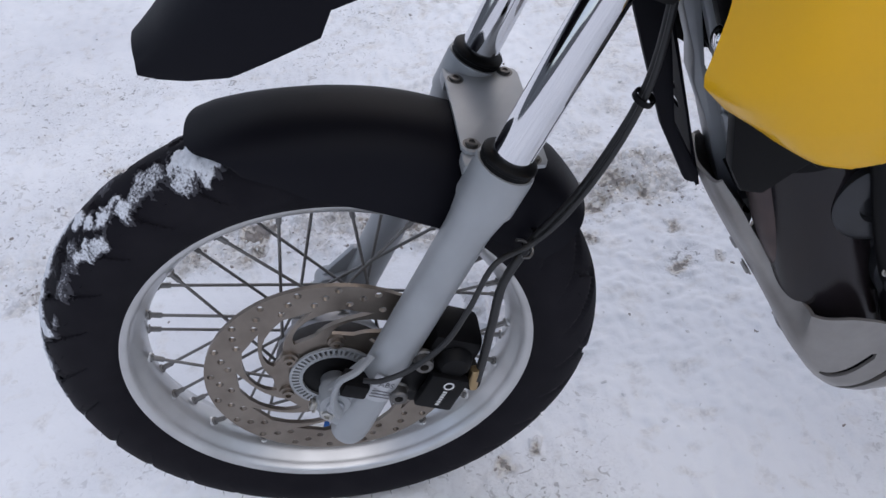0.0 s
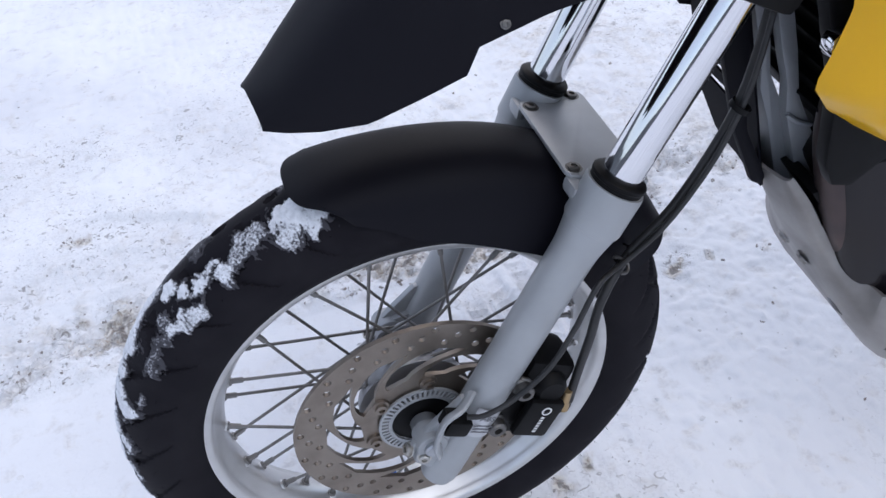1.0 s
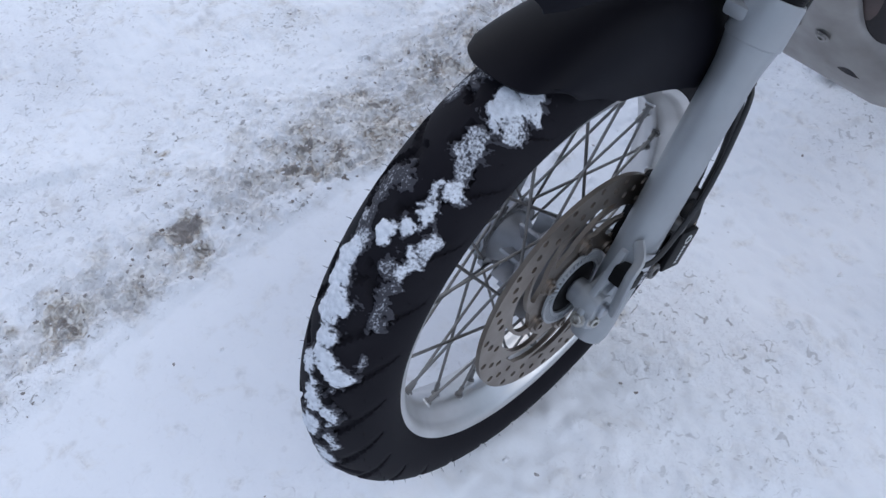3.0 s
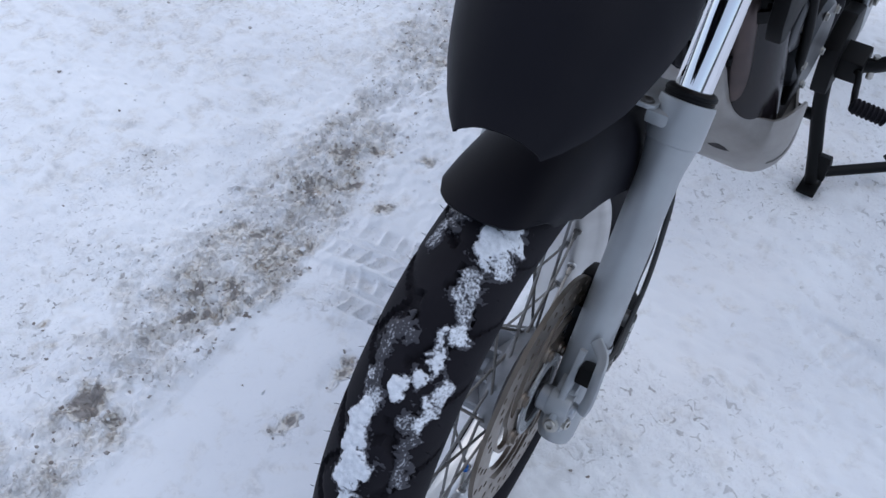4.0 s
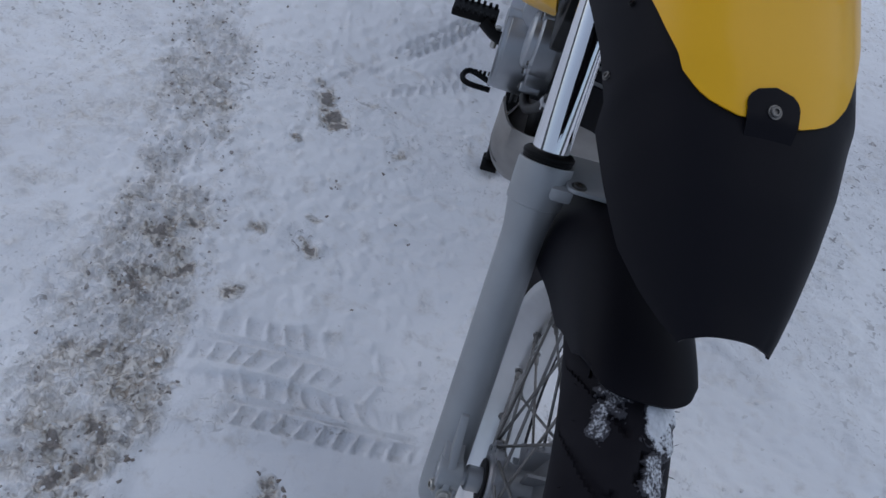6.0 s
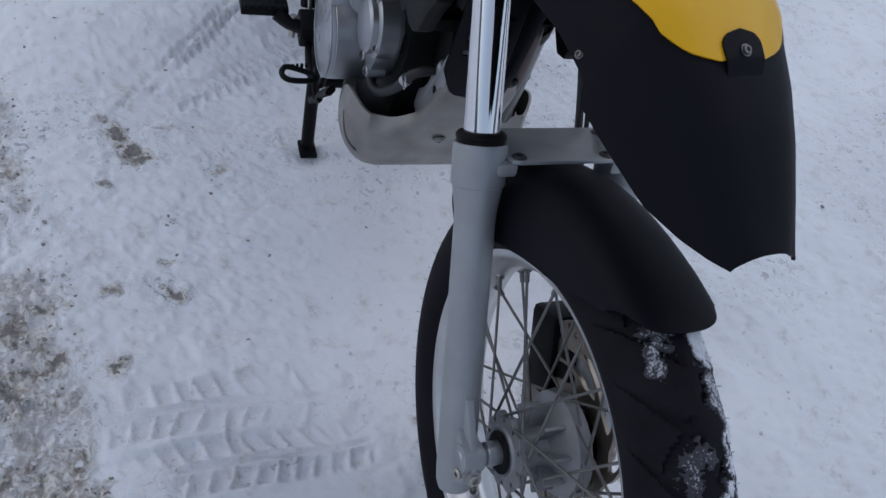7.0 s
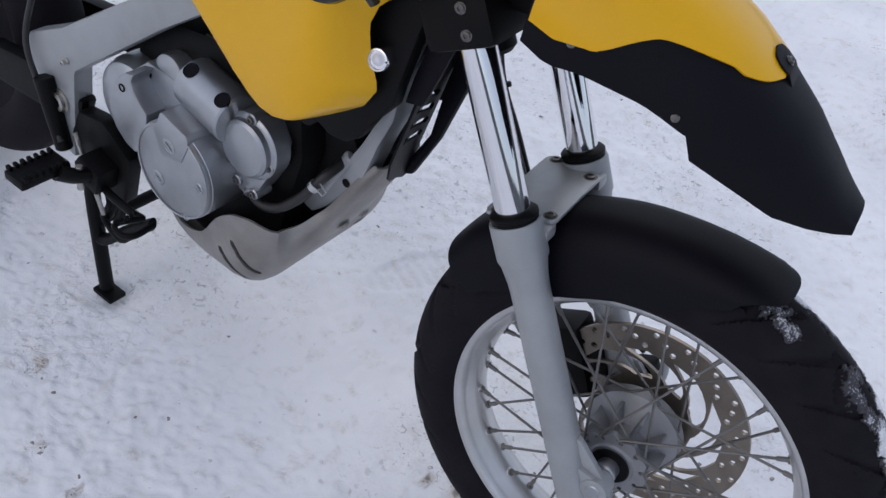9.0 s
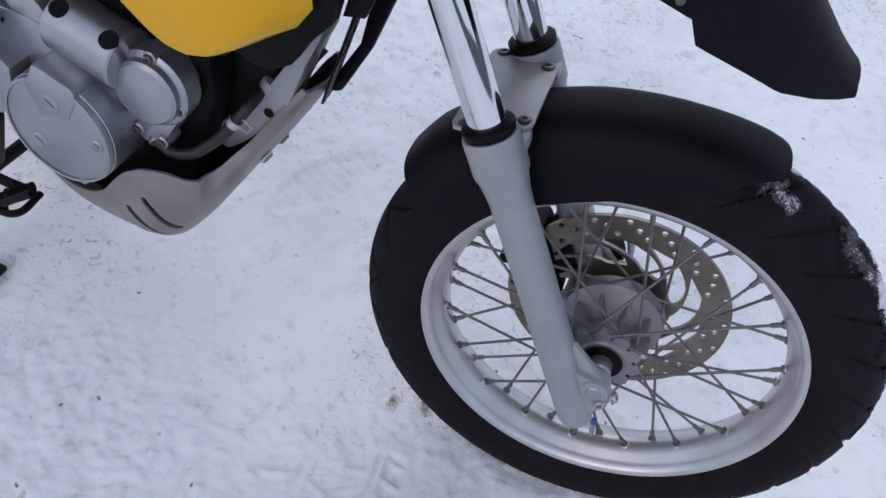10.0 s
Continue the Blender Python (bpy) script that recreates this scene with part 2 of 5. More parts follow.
def prism(outline, y0, y1, bevel=0.003, bm=None, rounding=0):
    """A side-view outline of (x, z) pairs given thickness across the bike."""
    if rounding:
        loop = [Vector((x, 0, z)) for x, z in outline]
        loop = smooth_line(loop[-1:] + loop + loop[:2], rounding)[rounding:-rounding * 1 - 1]
        outline = [(p.x, p.z) for p in loop][: len(outline) * rounding]
    b2 = bmesh.new()
    face = b2.faces.new([b2.verts.new((x, y0, z)) for x, z in outline])
    made = bmesh.ops.extrude_face_region(b2, geom=[face])["geom"]
    bmesh.ops.translate(b2, verts=[v for v in made if isinstance(v, bmesh.types.BMVert)], vec=(0, y1 - y0, 0))
    bmesh.ops.recalc_face_normals(b2, faces=b2.faces)
    if bevel:
        soften(b2, bevel)
    return join(bm, b2)


def skin(rows, thick=0.003, close=False):
    """A sheet through rows of points, thickened inwards along its normals."""
    bm = bmesh.new()
    grid = [[bm.verts.new(p) for p in row] for row in rows]
    for a, b in zip(grid, grid[1:]):
        for k in range(len(a) - 1):
            bm.faces.new((a[k], a[k + 1], b[k + 1], b[k]))
    bmesh.ops.recalc_face_normals(bm, faces=bm.faces)
    bmesh.ops.solidify(bm, geom=list(bm.faces), thickness=thick)
    return bm


def cutout(outer, holes, thick, m):
    """A flat plate with holes: outlines of (x, y), centred in its thickness."""
    cu = bpy.data.curves.new("tmp", "CURVE")
    cu.dimensions, cu.fill_mode, cu.extrude = "2D", "BOTH", thick / 2
    for loop in (outer, *holes):
        sp = cu.splines.new("POLY")
        sp.points.add(len(loop) - 1)
        for p, (x, y) in zip(sp.points, loop):
            p.co = (x, y, 0, 1)
        sp.use_cyclic_u = True
    ob = bpy.data.objects.new("tmp", cu)
    me = bpy.data.meshes.new_from_object(ob)
    bm = bmesh.new()
    bm.from_mesh(me)
    bpy.data.objects.remove(ob)
    bpy.data.meshes.remove(me)
    bpy.data.curves.remove(cu)
    bmesh.ops.remove_doubles(bm, verts=bm.verts, dist=1e-6)
    bm.transform(m)
    return bm


def ring(r, n, cx=0.0, cy=0.0, turn=0.0):
    return [(cx + r * math.cos(2 * math.pi * k / n + turn), cy + r * math.sin(2 * math.pi * k / n + turn)) for k in range(n)]


def bolt_mesh(r=0.006, h=0.005):
    """A socket-head screw with a washer, its head towards +z."""
    bm = revolve([(r * 1.35, 0), (r * 1.35, h * 0.2), (r, h * 0.25), (r, h * 0.85), (r * 0.85, h), (r * 0.5, h), (r * 0.5, h * 0.45)], 18)
    return bm


def add_bolt(parent, at, towards, r=0.006, h=0.005, mat=None, m=None):
    f = axis_frame(at, Vector(at) + Vector(towards))
    return part("bolt", bolt_mesh(r, h), mat or BOLT, parent, m=(m @ f) if m is not None else f)


def vnoise(x, y, freq, seed=0):
    """Smooth value noise in -1..1 on arrays."""
    rng = np.random.RandomState(seed)
    table = rng.uniform(-1, 1, (256, 256))
    x, y = x * freq + 1000.3, y * freq + 1000.7
    i, j = np.floor(x).astype(int), np.floor(y).astype(int)
    u, v = x - i, y - j
    u, v = u * u * (3 - 2 * u), v * v * (3 - 2 * v)
    a, b = table[i % 256, j % 256], table[(i + 1) % 256, j % 256]
    c, d = table[i % 256, (j + 1) % 256], table[(i + 1) % 256, (j + 1) % 256]
    return a * (1 - u) * (1 - v) + b * u * (1 - v) + c * (1 - u) * v + d * u * v


def fbm(x, y, freq, octaves=4, seed=0):
    return sum(vnoise(x, y, freq * 2.03 ** k, seed + k) * 0.5 ** k for k in range(octaves))


# ---- ground ----
def spread(marks, step, far):
    """Fine steps between the two inner marks, twice as coarse between the outer ones, growing out to far."""
    lo, a, b, hi = marks
    mid = list(np.arange(lo, a, 2 * step)) + list(np.arange(a, b, step)) + list(np.arange(b, hi, 2 * step))
    step *= 2
    out, d, lowest, top = [], step, mid[0], mid[-1]
    left, right = [], []
    while top < far:
        d *= 1.13
        top += d
        lowest -= d
        right.append(top)
        left.append(lowest)
    return np.array(left[::-1] + mid + right)


STRIP_X = np.array([-4.0, -2.0, -1.3, -1.1, -0.95, -0.80, -0.67, -0.50, -0.40, -0.24, -0.10, 0.02, 0.17, 0.28, 0.40, 0.90, 3.0])
STRIP_IN = np.array([-1.22, -0.83, -0.665, -0.602, -0.590, -0.577, -0.538, -0.521, -0.518, -0.500, -0.510, -0.511, -0.513, -0.504, -0.495, -0.460, -0.30])
STRIP_OUT = np.array([-1.40, -1.00, -0.825, -0.775, -0.742, -0.712, -0.697, -0.693, -0.692, -0.690, -0.680, -0.672, -0.652, -0.634, -0.630, -0.600, -0.45])
SPOTS = [(-1.023, -0.401, 0.028), (-0.965, -0.383, 0.030), (-1.043, -0.307, 0.016), (-0.897, -0.231, 0.020), (-0.622, -0.379, 0.018), (-0.586, -0.345, 0.018), (-0.770, -0.345, 0.014),
         (-0.484, -0.554, 0.022), (-0.640, -0.520, 0.018), (-0.125, -0.582, 0.034), (-0.267, -0.603, 0.030), (-0.066, -0.587, 0.040), (-0.322, -0.957, 0.016), (0.156, -0.748, 0.026),
         (0.107, -0.798, 0.022), (-1.065, -0.433, 0.022), (-1.015, -0.396, 0.022), (-0.956, -0.375, 0.022), (-0.881, -0.453, 0.014), (-0.669, -0.355, 0.014), (-0.600, -0.354, 0.016),
         (-0.595, -0.456, 0.018), (-0.427, -0.612, 0.035), (-0.259, 0.002, 0.014), (-0.203, 0.020, 0.016), (-0.553, -0.612, 0.030), (-0.582, -0.549, 0.025), (-0.483, -0.518, 0.022),
         (0.500, -0.884, 0.030), (0.188, -0.612, 0.028), (0.457, -0.578, 0.060), (0.197, -0.541, 0.022), (0.176, -0.599, 0.028), (-0.227, -0.492, 0.016), (-0.444, -0.453, 0.016),
         (-0.103, -0.291, 0.020), (-0.080, -0.300, 0.020), (-0.050, -0.302, 0.012), (0.030, -0.306, 0.014), (0.056, -0.308, 0.020)]


def build_ground():
    xs, ys = spread((-1.9, -1.15, 0.35, 1.0), 0.0045, 70.0), spread((-1.9, -0.8, 0.0, 2.3), 0.0045, 70.0)
    X, Y = np.meshgrid(xs, ys, indexing="ij")
    near = np.exp(-np.maximum(np.hypot(X, Y) - 3.0, 0) / 2.0)
    inner, outer = np.interp(X, STRIP_X, STRIP_IN), np.interp(X, STRIP_X, STRIP_OUT)
    wob = 0.03 * fbm(X, Y, 9, 3, 40)
    d_in, d_out = inner + wob - Y, Y - outer - wob
    strip = np.clip(np.minimum(d_in / 0.03 + 0.5, d_out / 0.09 + 0.75), 0, 1) * np.clip(0.85 + 0.5 * fbm(X, Y, 13, 3, 44), 0.3, 1)
    # the smooth, scraped sheet beside the strip
    sheet = np.clip((Y - inner) / 0.03, 0, 1) * np.clip((X + 0.17 + 0.2 * (Y + 0.5)) / 0.05, 0, 1) * np.clip((-0.02 - Y) / 0.12, 0, 1)
    rough = 1.0 - 0.8 * sheet
    Z = 0.014 * fbm(X, Y, 2.2, 3, 1) * near * rough + 0.004 * fbm(X, Y, 9, 4, 7) * near * rough
    lumps = np.abs(fbm(X, Y, 26, 3, 12))
    Z += near * rough * 0.0045 * (lumps - 0.4) + strip * near * 0.012 * (0.5 - 1.4 * np.abs(fbm(X, Y, 46, 3, 21))) + near * rough * 0.005 * np.clip(fbm(X, Y, 60, 2, 29) - 0.25, 0, 1)
    Z -= strip * 0.004
    trod = np.zeros_like(X)
    # tread prints of other tyres: a line, its half width, pitch of the blocks, depth
    for (ax, ay), (bx, by), half, pitch, depth in (((-0.222, -0.505), (-0.238, -0.08), 0.048, 0.031, 0.014), ((-0.345, -0.520), (-0.330, -0.12), 0.055, 0.034, 0.012),
                                                   ((-1.05, -0.425), (-1.80, 0.09), 0.028, 0.030, 0.015), ((-1.04, -0.423), (-1.50, 0.30), 0.040, 0.030, 0.010),
                                                   ((-1.1, 1.9), (-0.5, 1.5), 0.06, 0.03, 0.009), ((-0.6, 2.2), (0.2, 1.7), 0.07, 0.032, 0.009),
                                                   ((0.25, -0.8), (0.9, -1.1), 0.05, 0.04, 0.006)):
        L = math.hypot(bx - ax, by - ay)
        ux, uy = (bx - ax) / L, (by - ay) / L
        along, across = (X - ax) * ux + (Y - ay) * uy, -(X - ax) * uy + (Y - ay) * ux
        across = across + 0.006 * fbm(X, Y, 5, 2, 50)
        inside = np.clip((half - np.abs(across)) / 0.008, 0, 1) * np.clip(along / 0.03, 0, 1) * np.clip((L - along) / 0.03, 0, 1)
        ph = ((along + 0.35 * np.abs(across) + 0.009 * fbm(X, Y, 15, 2, 65)) / pitch) % 1.0
        ridge = np.exp(-((ph - 0.5) / 0.13) ** 2) * (np.abs(across) > half * 0.16)
        ridge = np.maximum(ridge, np.exp(-((np.abs(across) - 0.16 * half) / 0.005) ** 2))
        worn = np.clip(0.6 + 0.9 * fbm(X, Y, 11, 3, 60), 0.05, 1)
        Z = Z * (1 - 0.7 * inside) + inside * depth * worn * (ridge - 0.55)
        trod = np.maximum(trod, 0.45 * inside * worn)
    # footprints, pressed in and ridged
    for fx, fy, turn in ((0.5, 1.1, 0.4), (0.1, 1.25, 0.6), (-0.55, 0.42, 1.1), (-0.3, 1.6, 0.9), (0.75, -0.5, 0.3), (0.5, -0.75, 0.2), (-1.2, -0.9, 0.5), (-1.25, 0.5, 0.2)):
        c, s = math.cos(turn), math.sin(turn)
        a, b = (X - fx) * c + (Y - fy) * s, -(X - fx) * s + (Y - fy) * c
        foot = np.clip((1 - np.hypot(a / 0.14, b / 0.05)) * 5, 0, 1)
        Z -= foot * (0.007 + 0.003 * np.sin(a * 260))
    Z += 0.004 * np.exp(-((np.hypot(X, Y * 1.4) - 0.09) / 0.03) ** 2)
    Z -= 0.012 * np.exp(-((np.maximum(np.abs(X + 0.95) - 0.03, 0) / 0.03) ** 2 + ((np.abs(Y - 0.10) - 0.138) / 0.03) ** 2))          # pressed in by the stand's feet
    dirt = 0.90 * strip * (0.75 + 0.4 * fbm(X, Y, 4.5, 3, 33)) * np.clip(1.0 + (X + 0.50) * 1.5, 0.40, 1) * np.clip(1.0 - (X - 0.10) / 0.4, 0.25, 1) + 0.03
    dirt += 0.10 * np.clip(fbm(X, Y, 1.6, 3, 70), 0, 1) * np.clip((-0.55 - Y) / 0.3, 0.15, 1) * rough
    dirt += 0.16 * np.clip((0.9 - np.abs(X + 0.55)) / 0.6, 0, 1) * np.clip((-0.2 - Y) / 0.15, 0, 1) * (1 - sheet) * np.clip(0.4 + fbm(X, Y, 7, 3, 90), 0, 1)
    calm = np.exp(-(((X + 0.55) / 0.5) ** 2 + ((Y + 0.12) / 0.2) ** 2))          # smooth, swept snow beside the wheel
    trodden = np.clip(0.45 + 1.1 * fbm(X, Y, 2.3, 4, 81), 0, 1) * (1 - 0.95 * sheet) * (1 - 0.8 * calm) + 0.5 * strip + trod
    broken = fbm(X, Y, 38, 3, 95)
    for sx, sy, r in SPOTS:
        near_spot = np.exp(-((X - sx) ** 2 + (Y - sy) ** 2) / (1.5 * r) ** 2)
        trodden += 0.9 * near_spot
        dirt += 1.15 * np.clip(near_spot * (0.60 + 0.9 * broken) - 0.30, 0, 1)
        Z -= 0.006 * np.clip(near_spot - 0.3, 0, 1)
    n, m = X.shape
    verts = np.stack([X, Y, Z], -1).reshape(-1, 3)
    idx = np.arange(n * m).reshape(n, m)
    quads = np.stack([idx[:-1, :-1], idx[1:, :-1], idx[1:, 1:], idx[:-1, 1:]], -1).reshape(-1, 4)
    me = bpy.data.meshes.new("ground")
    me.vertices.add(len(verts))
    me.vertices.foreach_set("co", verts.ravel())
    me.loops.add(quads.size)
    me.loops.foreach_set("vertex_index", quads.ravel())
    me.polygons.add(len(quads))
    me.polygons.foreach_set("loop_start", np.arange(0, quads.size, 4))
    me.update(calc_edges=True)
    me.attributes.new("dirt", "FLOAT", "POINT").data.foreach_set("value", np.clip(dirt, 0, 1.6).ravel())
    me.attributes.new("trodden", "FLOAT", "POINT").data.foreach_set("value", np.clip(trodden, 0, 1).ravel())
    me.shade_smooth()
    me.materials.append(SNOW)
    return tagged(new("ground", me), "packed dirty snow with tyre prints and a sandy strip", "snow ground", kind="structure")


ground = build_ground()

# a low, dark, unseen ring far away all round, added for the chrome to reflect
bm = bmesh.new()
belt = []
for k in range(120):
    a = 2 * math.pi * k / 120
    belt.append((bm.verts.new((62 * math.cos(a), 62 * math.sin(a), -1)), bm.verts.new((62 * math.cos(a), 62 * math.sin(a), 6 + 2.5 * noise.noise((3 * math.cos(a), 3 * math.sin(a), 0))))))
for (a, b), (c, d) in zip(belt, belt[1:] + belt[:1]):
    bm.faces.new((a, c, d, b))
tagged(part("backdrop", bm, FAR), "unseen dark ring far off, added for contrast in the chrome", "backdrop", kind="structure")

# ---- the motorcycle ----
HUB = Vector((0, 0, 0.326))
UP = Vector((-0.49, 0, 0.872)).normalized()          # along the fork, upwards
FORK = Vector((-0.218, 0, 0.64))                     # fork axis at the dust seals
HALF = 0.0930                                        # half the distance between the legs
HEAD = Vector((-0.25, 0, 0.8))
BODY = Matrix.Translation(HEAD) @ Matrix.Rotation(-0.08, 4, UP) @ Matrix.Translation(-HEAD)   # the frame, turned against the fork

STANCE = pose(0.0001, 0.0002, 0.0036, -2.744, 0.968, -0.023)          # leaning a little on its stand
bike = tagged(new("motorcycle"), "yellow and black enduro motorcycle standing on packed snow", "motorcycle")

bike.matrix_world = STANCE


def on_fork(d, y=0.0, ahead=0.0):
    """A point d metres up the fork from the dust seals, y to the bike's left, ahead of the axis."""
    fwd = Vector((UP.z, 0, -UP.x))
    return FORK + d * UP + ahead * fwd + Vector((0, y, 0))


WHEEL = Matrix.Translation(HUB) @ Matrix.Rotation(radians(-90), 4, "X")     # local z runs to the bike's left (+y)


def build_wheel():
    hub = revolve([(0.014, -0.052), (0.030, -0.052), (0.032, -0.049), (0.036, -0.048), (0.036, -0.041), (0.034, -0.037), (0.027, -0.02), (0.030, 0.0),
                   (0.05, 0.012), (0.066, 0.02), (0.068, 0.036), (0.05, 0.04), (0.045, 0.05), (0.014, 0.052)], 48)
    ribs = []
    for k in range(9):
        a = 2 * math.pi * k / 9
        ribs.append(box((0.030, 0.005, 0.045), (0.04 * math.cos(a), 0.04 * math.sin(a), 0.008), 0.0015, (0, 0, math.degrees(a))))
    wheel = part("front_wheel", hub, HUBMAT, bike, "spoked front wheel with a cast hub, snow on its tread", WHEEL)
    # scalloped flange on the right that carries half of the spokes
    lobes = [((0.0465 + 0.0032 * math.cos(10 * t)) * math.cos(t), (0.0465 + 0.0032 * math.cos(10 * t)) * math.sin(t)) for t in np.linspace(0, 2 * math.pi, 120, endpoint=False)]
    flange = cutout(lobes, [ring(0.0030, 10, 0.0405 * math.cos(0.314 + 0.628 * k), 0.0405 * math.sin(0.314 + 0.628 * k)) for k in range(10)] + [ring(0.024, 32)], 0.008, Matrix.Translation((0, 0, -0.0445)))
    part("spoke_flange", flange, HUBMAT, wheel, "scalloped cast spoke flange", WHEEL, smooth=30)
    for rib in ribs:
        part("hub_rib", rib, HUBMAT, wheel, m=WHEEL)
    # rim: hollow double-flanged section
    prof = [(0.2545, 0.0395), (0.2545, 0.036), (0.2475, 0.034), (0.243, 0.030), (0.236, 0.022), (0.2315, 0.012), (0.230, 0.0), (0.2315, -0.012), (0.236, -0.022), (0.243, -0.030),
            (0.2475, -0.034), (0.2545, -0.036), (0.2545, -0.0395), (0.249, -0.0405), (0.240, -0.0395), (0.2355, -0.036), (0.2335, -0.030), (0.231, -0.026), (0.2245, -0.018), (0.2195, -0.010), (0.218, 0.0),
            (0.2195, 0.010), (0.2245, 0.018), (0.231, 0.026), (0.2335, 0.030), (0.2355, 0.036), (0.240, 0.0395), (0.249, 0.0405)]
    part("rim", revolve(prof, 144, closed=True), RIM, wheel, "silver anodised aluminium rim", WHEEL)
    # tyre with its tread cut in
    nu, nv = 672, 56
    bm = bmesh.new()
    rows = []
    for i in range(nu):
        a = 2 * math.pi * i / nu
        row = []
        for j in range(nv):
            s = j / (nv - 1) * 2 - 1                     # -1 .. 1 from bead to bead
            th = s * radians(128)
            y = 0.0515 * math.sin(th) * (1.0 if abs(th) < math.pi / 2 else 0.86 + 0.14 * abs(math.sin(th)))
            r = 0.2800 + 0.0525 * math.cos(th) - 0.004 * abs(math.sin(th))
            if abs(s) < 0.66:                            # swept grooves between large blocks, slits on the shoulder
                lane = abs(s) / 0.66
                pitch = 2 * math.pi / 28
                ph = (a + (0.5 * pitch if s > 0 else 0) + 0.26 * lane) % pitch / pitch
                w = 0.10 if 0.10 < lane < 0.60 else 0.075
                cut = max(0.0, 1 - (abs(ph - 0.5) / w) ** 4) if abs(ph - 0.5) < w and 0.08 < lane < 0.98 else 0.0
                ph2 = (a + (0.5 * pitch if s > 0 else 0) - 0.30 * lane) % (2 * pitch) / (2 * pitch)
                if 0.10 < lane < 0.55 and abs(ph2 - 0.5) < 0.05:
                    cut = 1.0
                r -= 0.0062 * min(cut, 1)
            row.append(bm.verts.new((r * math.cos(a), r * math.sin(a), y)))
        rows.append(row)
    for a, b in zip(rows, rows[1:] + rows[:1]):
        for j in range(nv - 1):
            bm.faces.new((a[j], b[j], b[j + 1], a[j + 1]))
    tyre = part("tyre", bm, RUBBER, wheel, "black road tyre with diagonal grooves", WHEEL, smooth=40)
    # moulding hairs at both shoulders
    bm = bmesh.new()
    for k in range(64):
        a = 2 * math.pi * k / 64 + random.uniform(-0.01, 0.01)
        for s in (-1, 1):
            th = s * radians(random.choice((62, 66)))
            p = Vector(((0.2800 + 0.052 * math.cos(th)) * math.cos(a), (0.2800 + 0.052 * math.cos(th)) * math.sin(a), 0.0505 * math.sin(th)))
            q = p + Vector((0.0028 * math.cos(a) + random.uniform(-0.002, 0.002), 0.0028 * math.sin(a) + random.uniform(-0.002, 0.002), s * 0.004))
            rod(p, q, 0.0004, 0.0002, 4, 0.0001, bm)
    tagged(part("moulding_hairs", bm, RUBBER, wheel, m=WHEEL), kind="stuff")
    # spokes: two flanges, each spoke leaning alternately forward and back
    spoke_mesh = nipple_mesh = None
    n = 36
    for k in range(n):
        a_rim = 2 * math.pi * (k + 0.5) / n
        left = k % 2
        lean = 1 if (k // 2) % 2 else -1
        a_hub = a_rim + lean * radians(62 if left else 66)
        rh, yh = (0.061, 0.026) if left else (0.042, -0.0445)
        p = Vector((rh * math.cos(a_hub), rh * math.sin(a_hub), yh + (0.003 if lean > 0 else -0.003)))
        q = Vector((0.2195 * math.cos(a_rim), 0.2195 * math.sin(a_rim), 0.006 if left else -0.006))
        part("spoke", rod(p, q, 0.0019, segs=8), SPOKE, wheel, m=WHEEL)
        d = (q - p).normalized()
        nb = rod(q - 0.017 * d, q + 0.002 * d, 0.0032, 0.0034, 8)
        rod(q - 0.004 * d, q + 0.003 * d, 0.0055, 0.006, 10, bm=nb)
        part("nipple", nb, SPOKE, wheel, m=WHEEL)
        part("nipple_seat", rod(q - 0.001 * d, q + 0.004 * d, 0.0070, 0.0075, 14, 0.001), RIM, wheel, m=WHEEL)
    # brake disc with swept windows and drilled holes
    holes = []
    N = 10
    for k in range(N):
        t0 = 2 * math.pi * k / N
        lo, hi = [], []
        for j in range(9):
            f = j / 8
            r = 0.072 + 0.042 * f
            sweep = -0.75 * f ** 1.3
            half = 0.15 + 0.16 * math.sin(math.pi * (0.12 + 0.76 * f)) * (0.55 + 0.6 * f) - 0.06 * f * f
            lo.append((r * math.cos(t0 + sweep - half), r * math.sin(t0 + sweep - half)))
            hi.append((r * math.cos(t0 + sweep + half), r * math.sin(t0 + sweep + half)))
        holes.append(lo + hi[::-1])
    for k in range(60):
        r = (0.1225, 0.1325, 0.1425)[(k * 2) % 3] + 0.0008 * (k % 2)
        a = 2 * math.pi * k / 60
        holes.append(ring(0.0043, 12, r * math.cos(a), r * math.sin(a)))
    holes.append(ring(0.046, 40))
    disc_m = WHEEL @ Matrix.Translation((0, 0, 0.058))
    disc = part("brake_disc", cutout(ring(0.150, 160), holes, 0.0056, disc_m), STEEL, wheel, "drilled steel brake disc, slightly rusty", smooth=30)
    # slotted ring for the wheel sensor
    slots = []
    for k in range(48):
        a0, a1 = 2 * math.pi * k / 48, 2 * math.pi * (k + 0.5) / 48
        slots.append([(r * math.cos(a), r * math.sin(a)) for r, a in ((0.041, a0), (0.0495, a0), (0.0495, a1), (0.041, a1))])
    part("sensor_ring", cutout(ring(0.0525, 72), slots + [ring(0.037, 40)], 0.003, WHEEL @ Matrix.Translation((0, 0, 0.0645))), SILVER, wheel)
    for k in range(6):
        a = 2 * math.pi * k / 6 + 0.3
        lug = revolve([(0.011, 0), (0.0105, 0.004), (0.007, 0.0045), (0.007, 0.008), (0.0035, 0.0085), (0.0035, 0.005)], 20)
        lug.transform(Matrix.Translation((0.061 * math.cos(a), 0.061 * math.sin(a), 0.060)))
        part("disc_bolt", lug, STEEL, wheel, m=WHEEL)
    part("axle", rod(HUB + Vector((0, -0.1085, 0)), HUB + Vector((0, 0.113, 0)), 0.0105, segs=28, bevel=0.002), ENGINE, wheel)
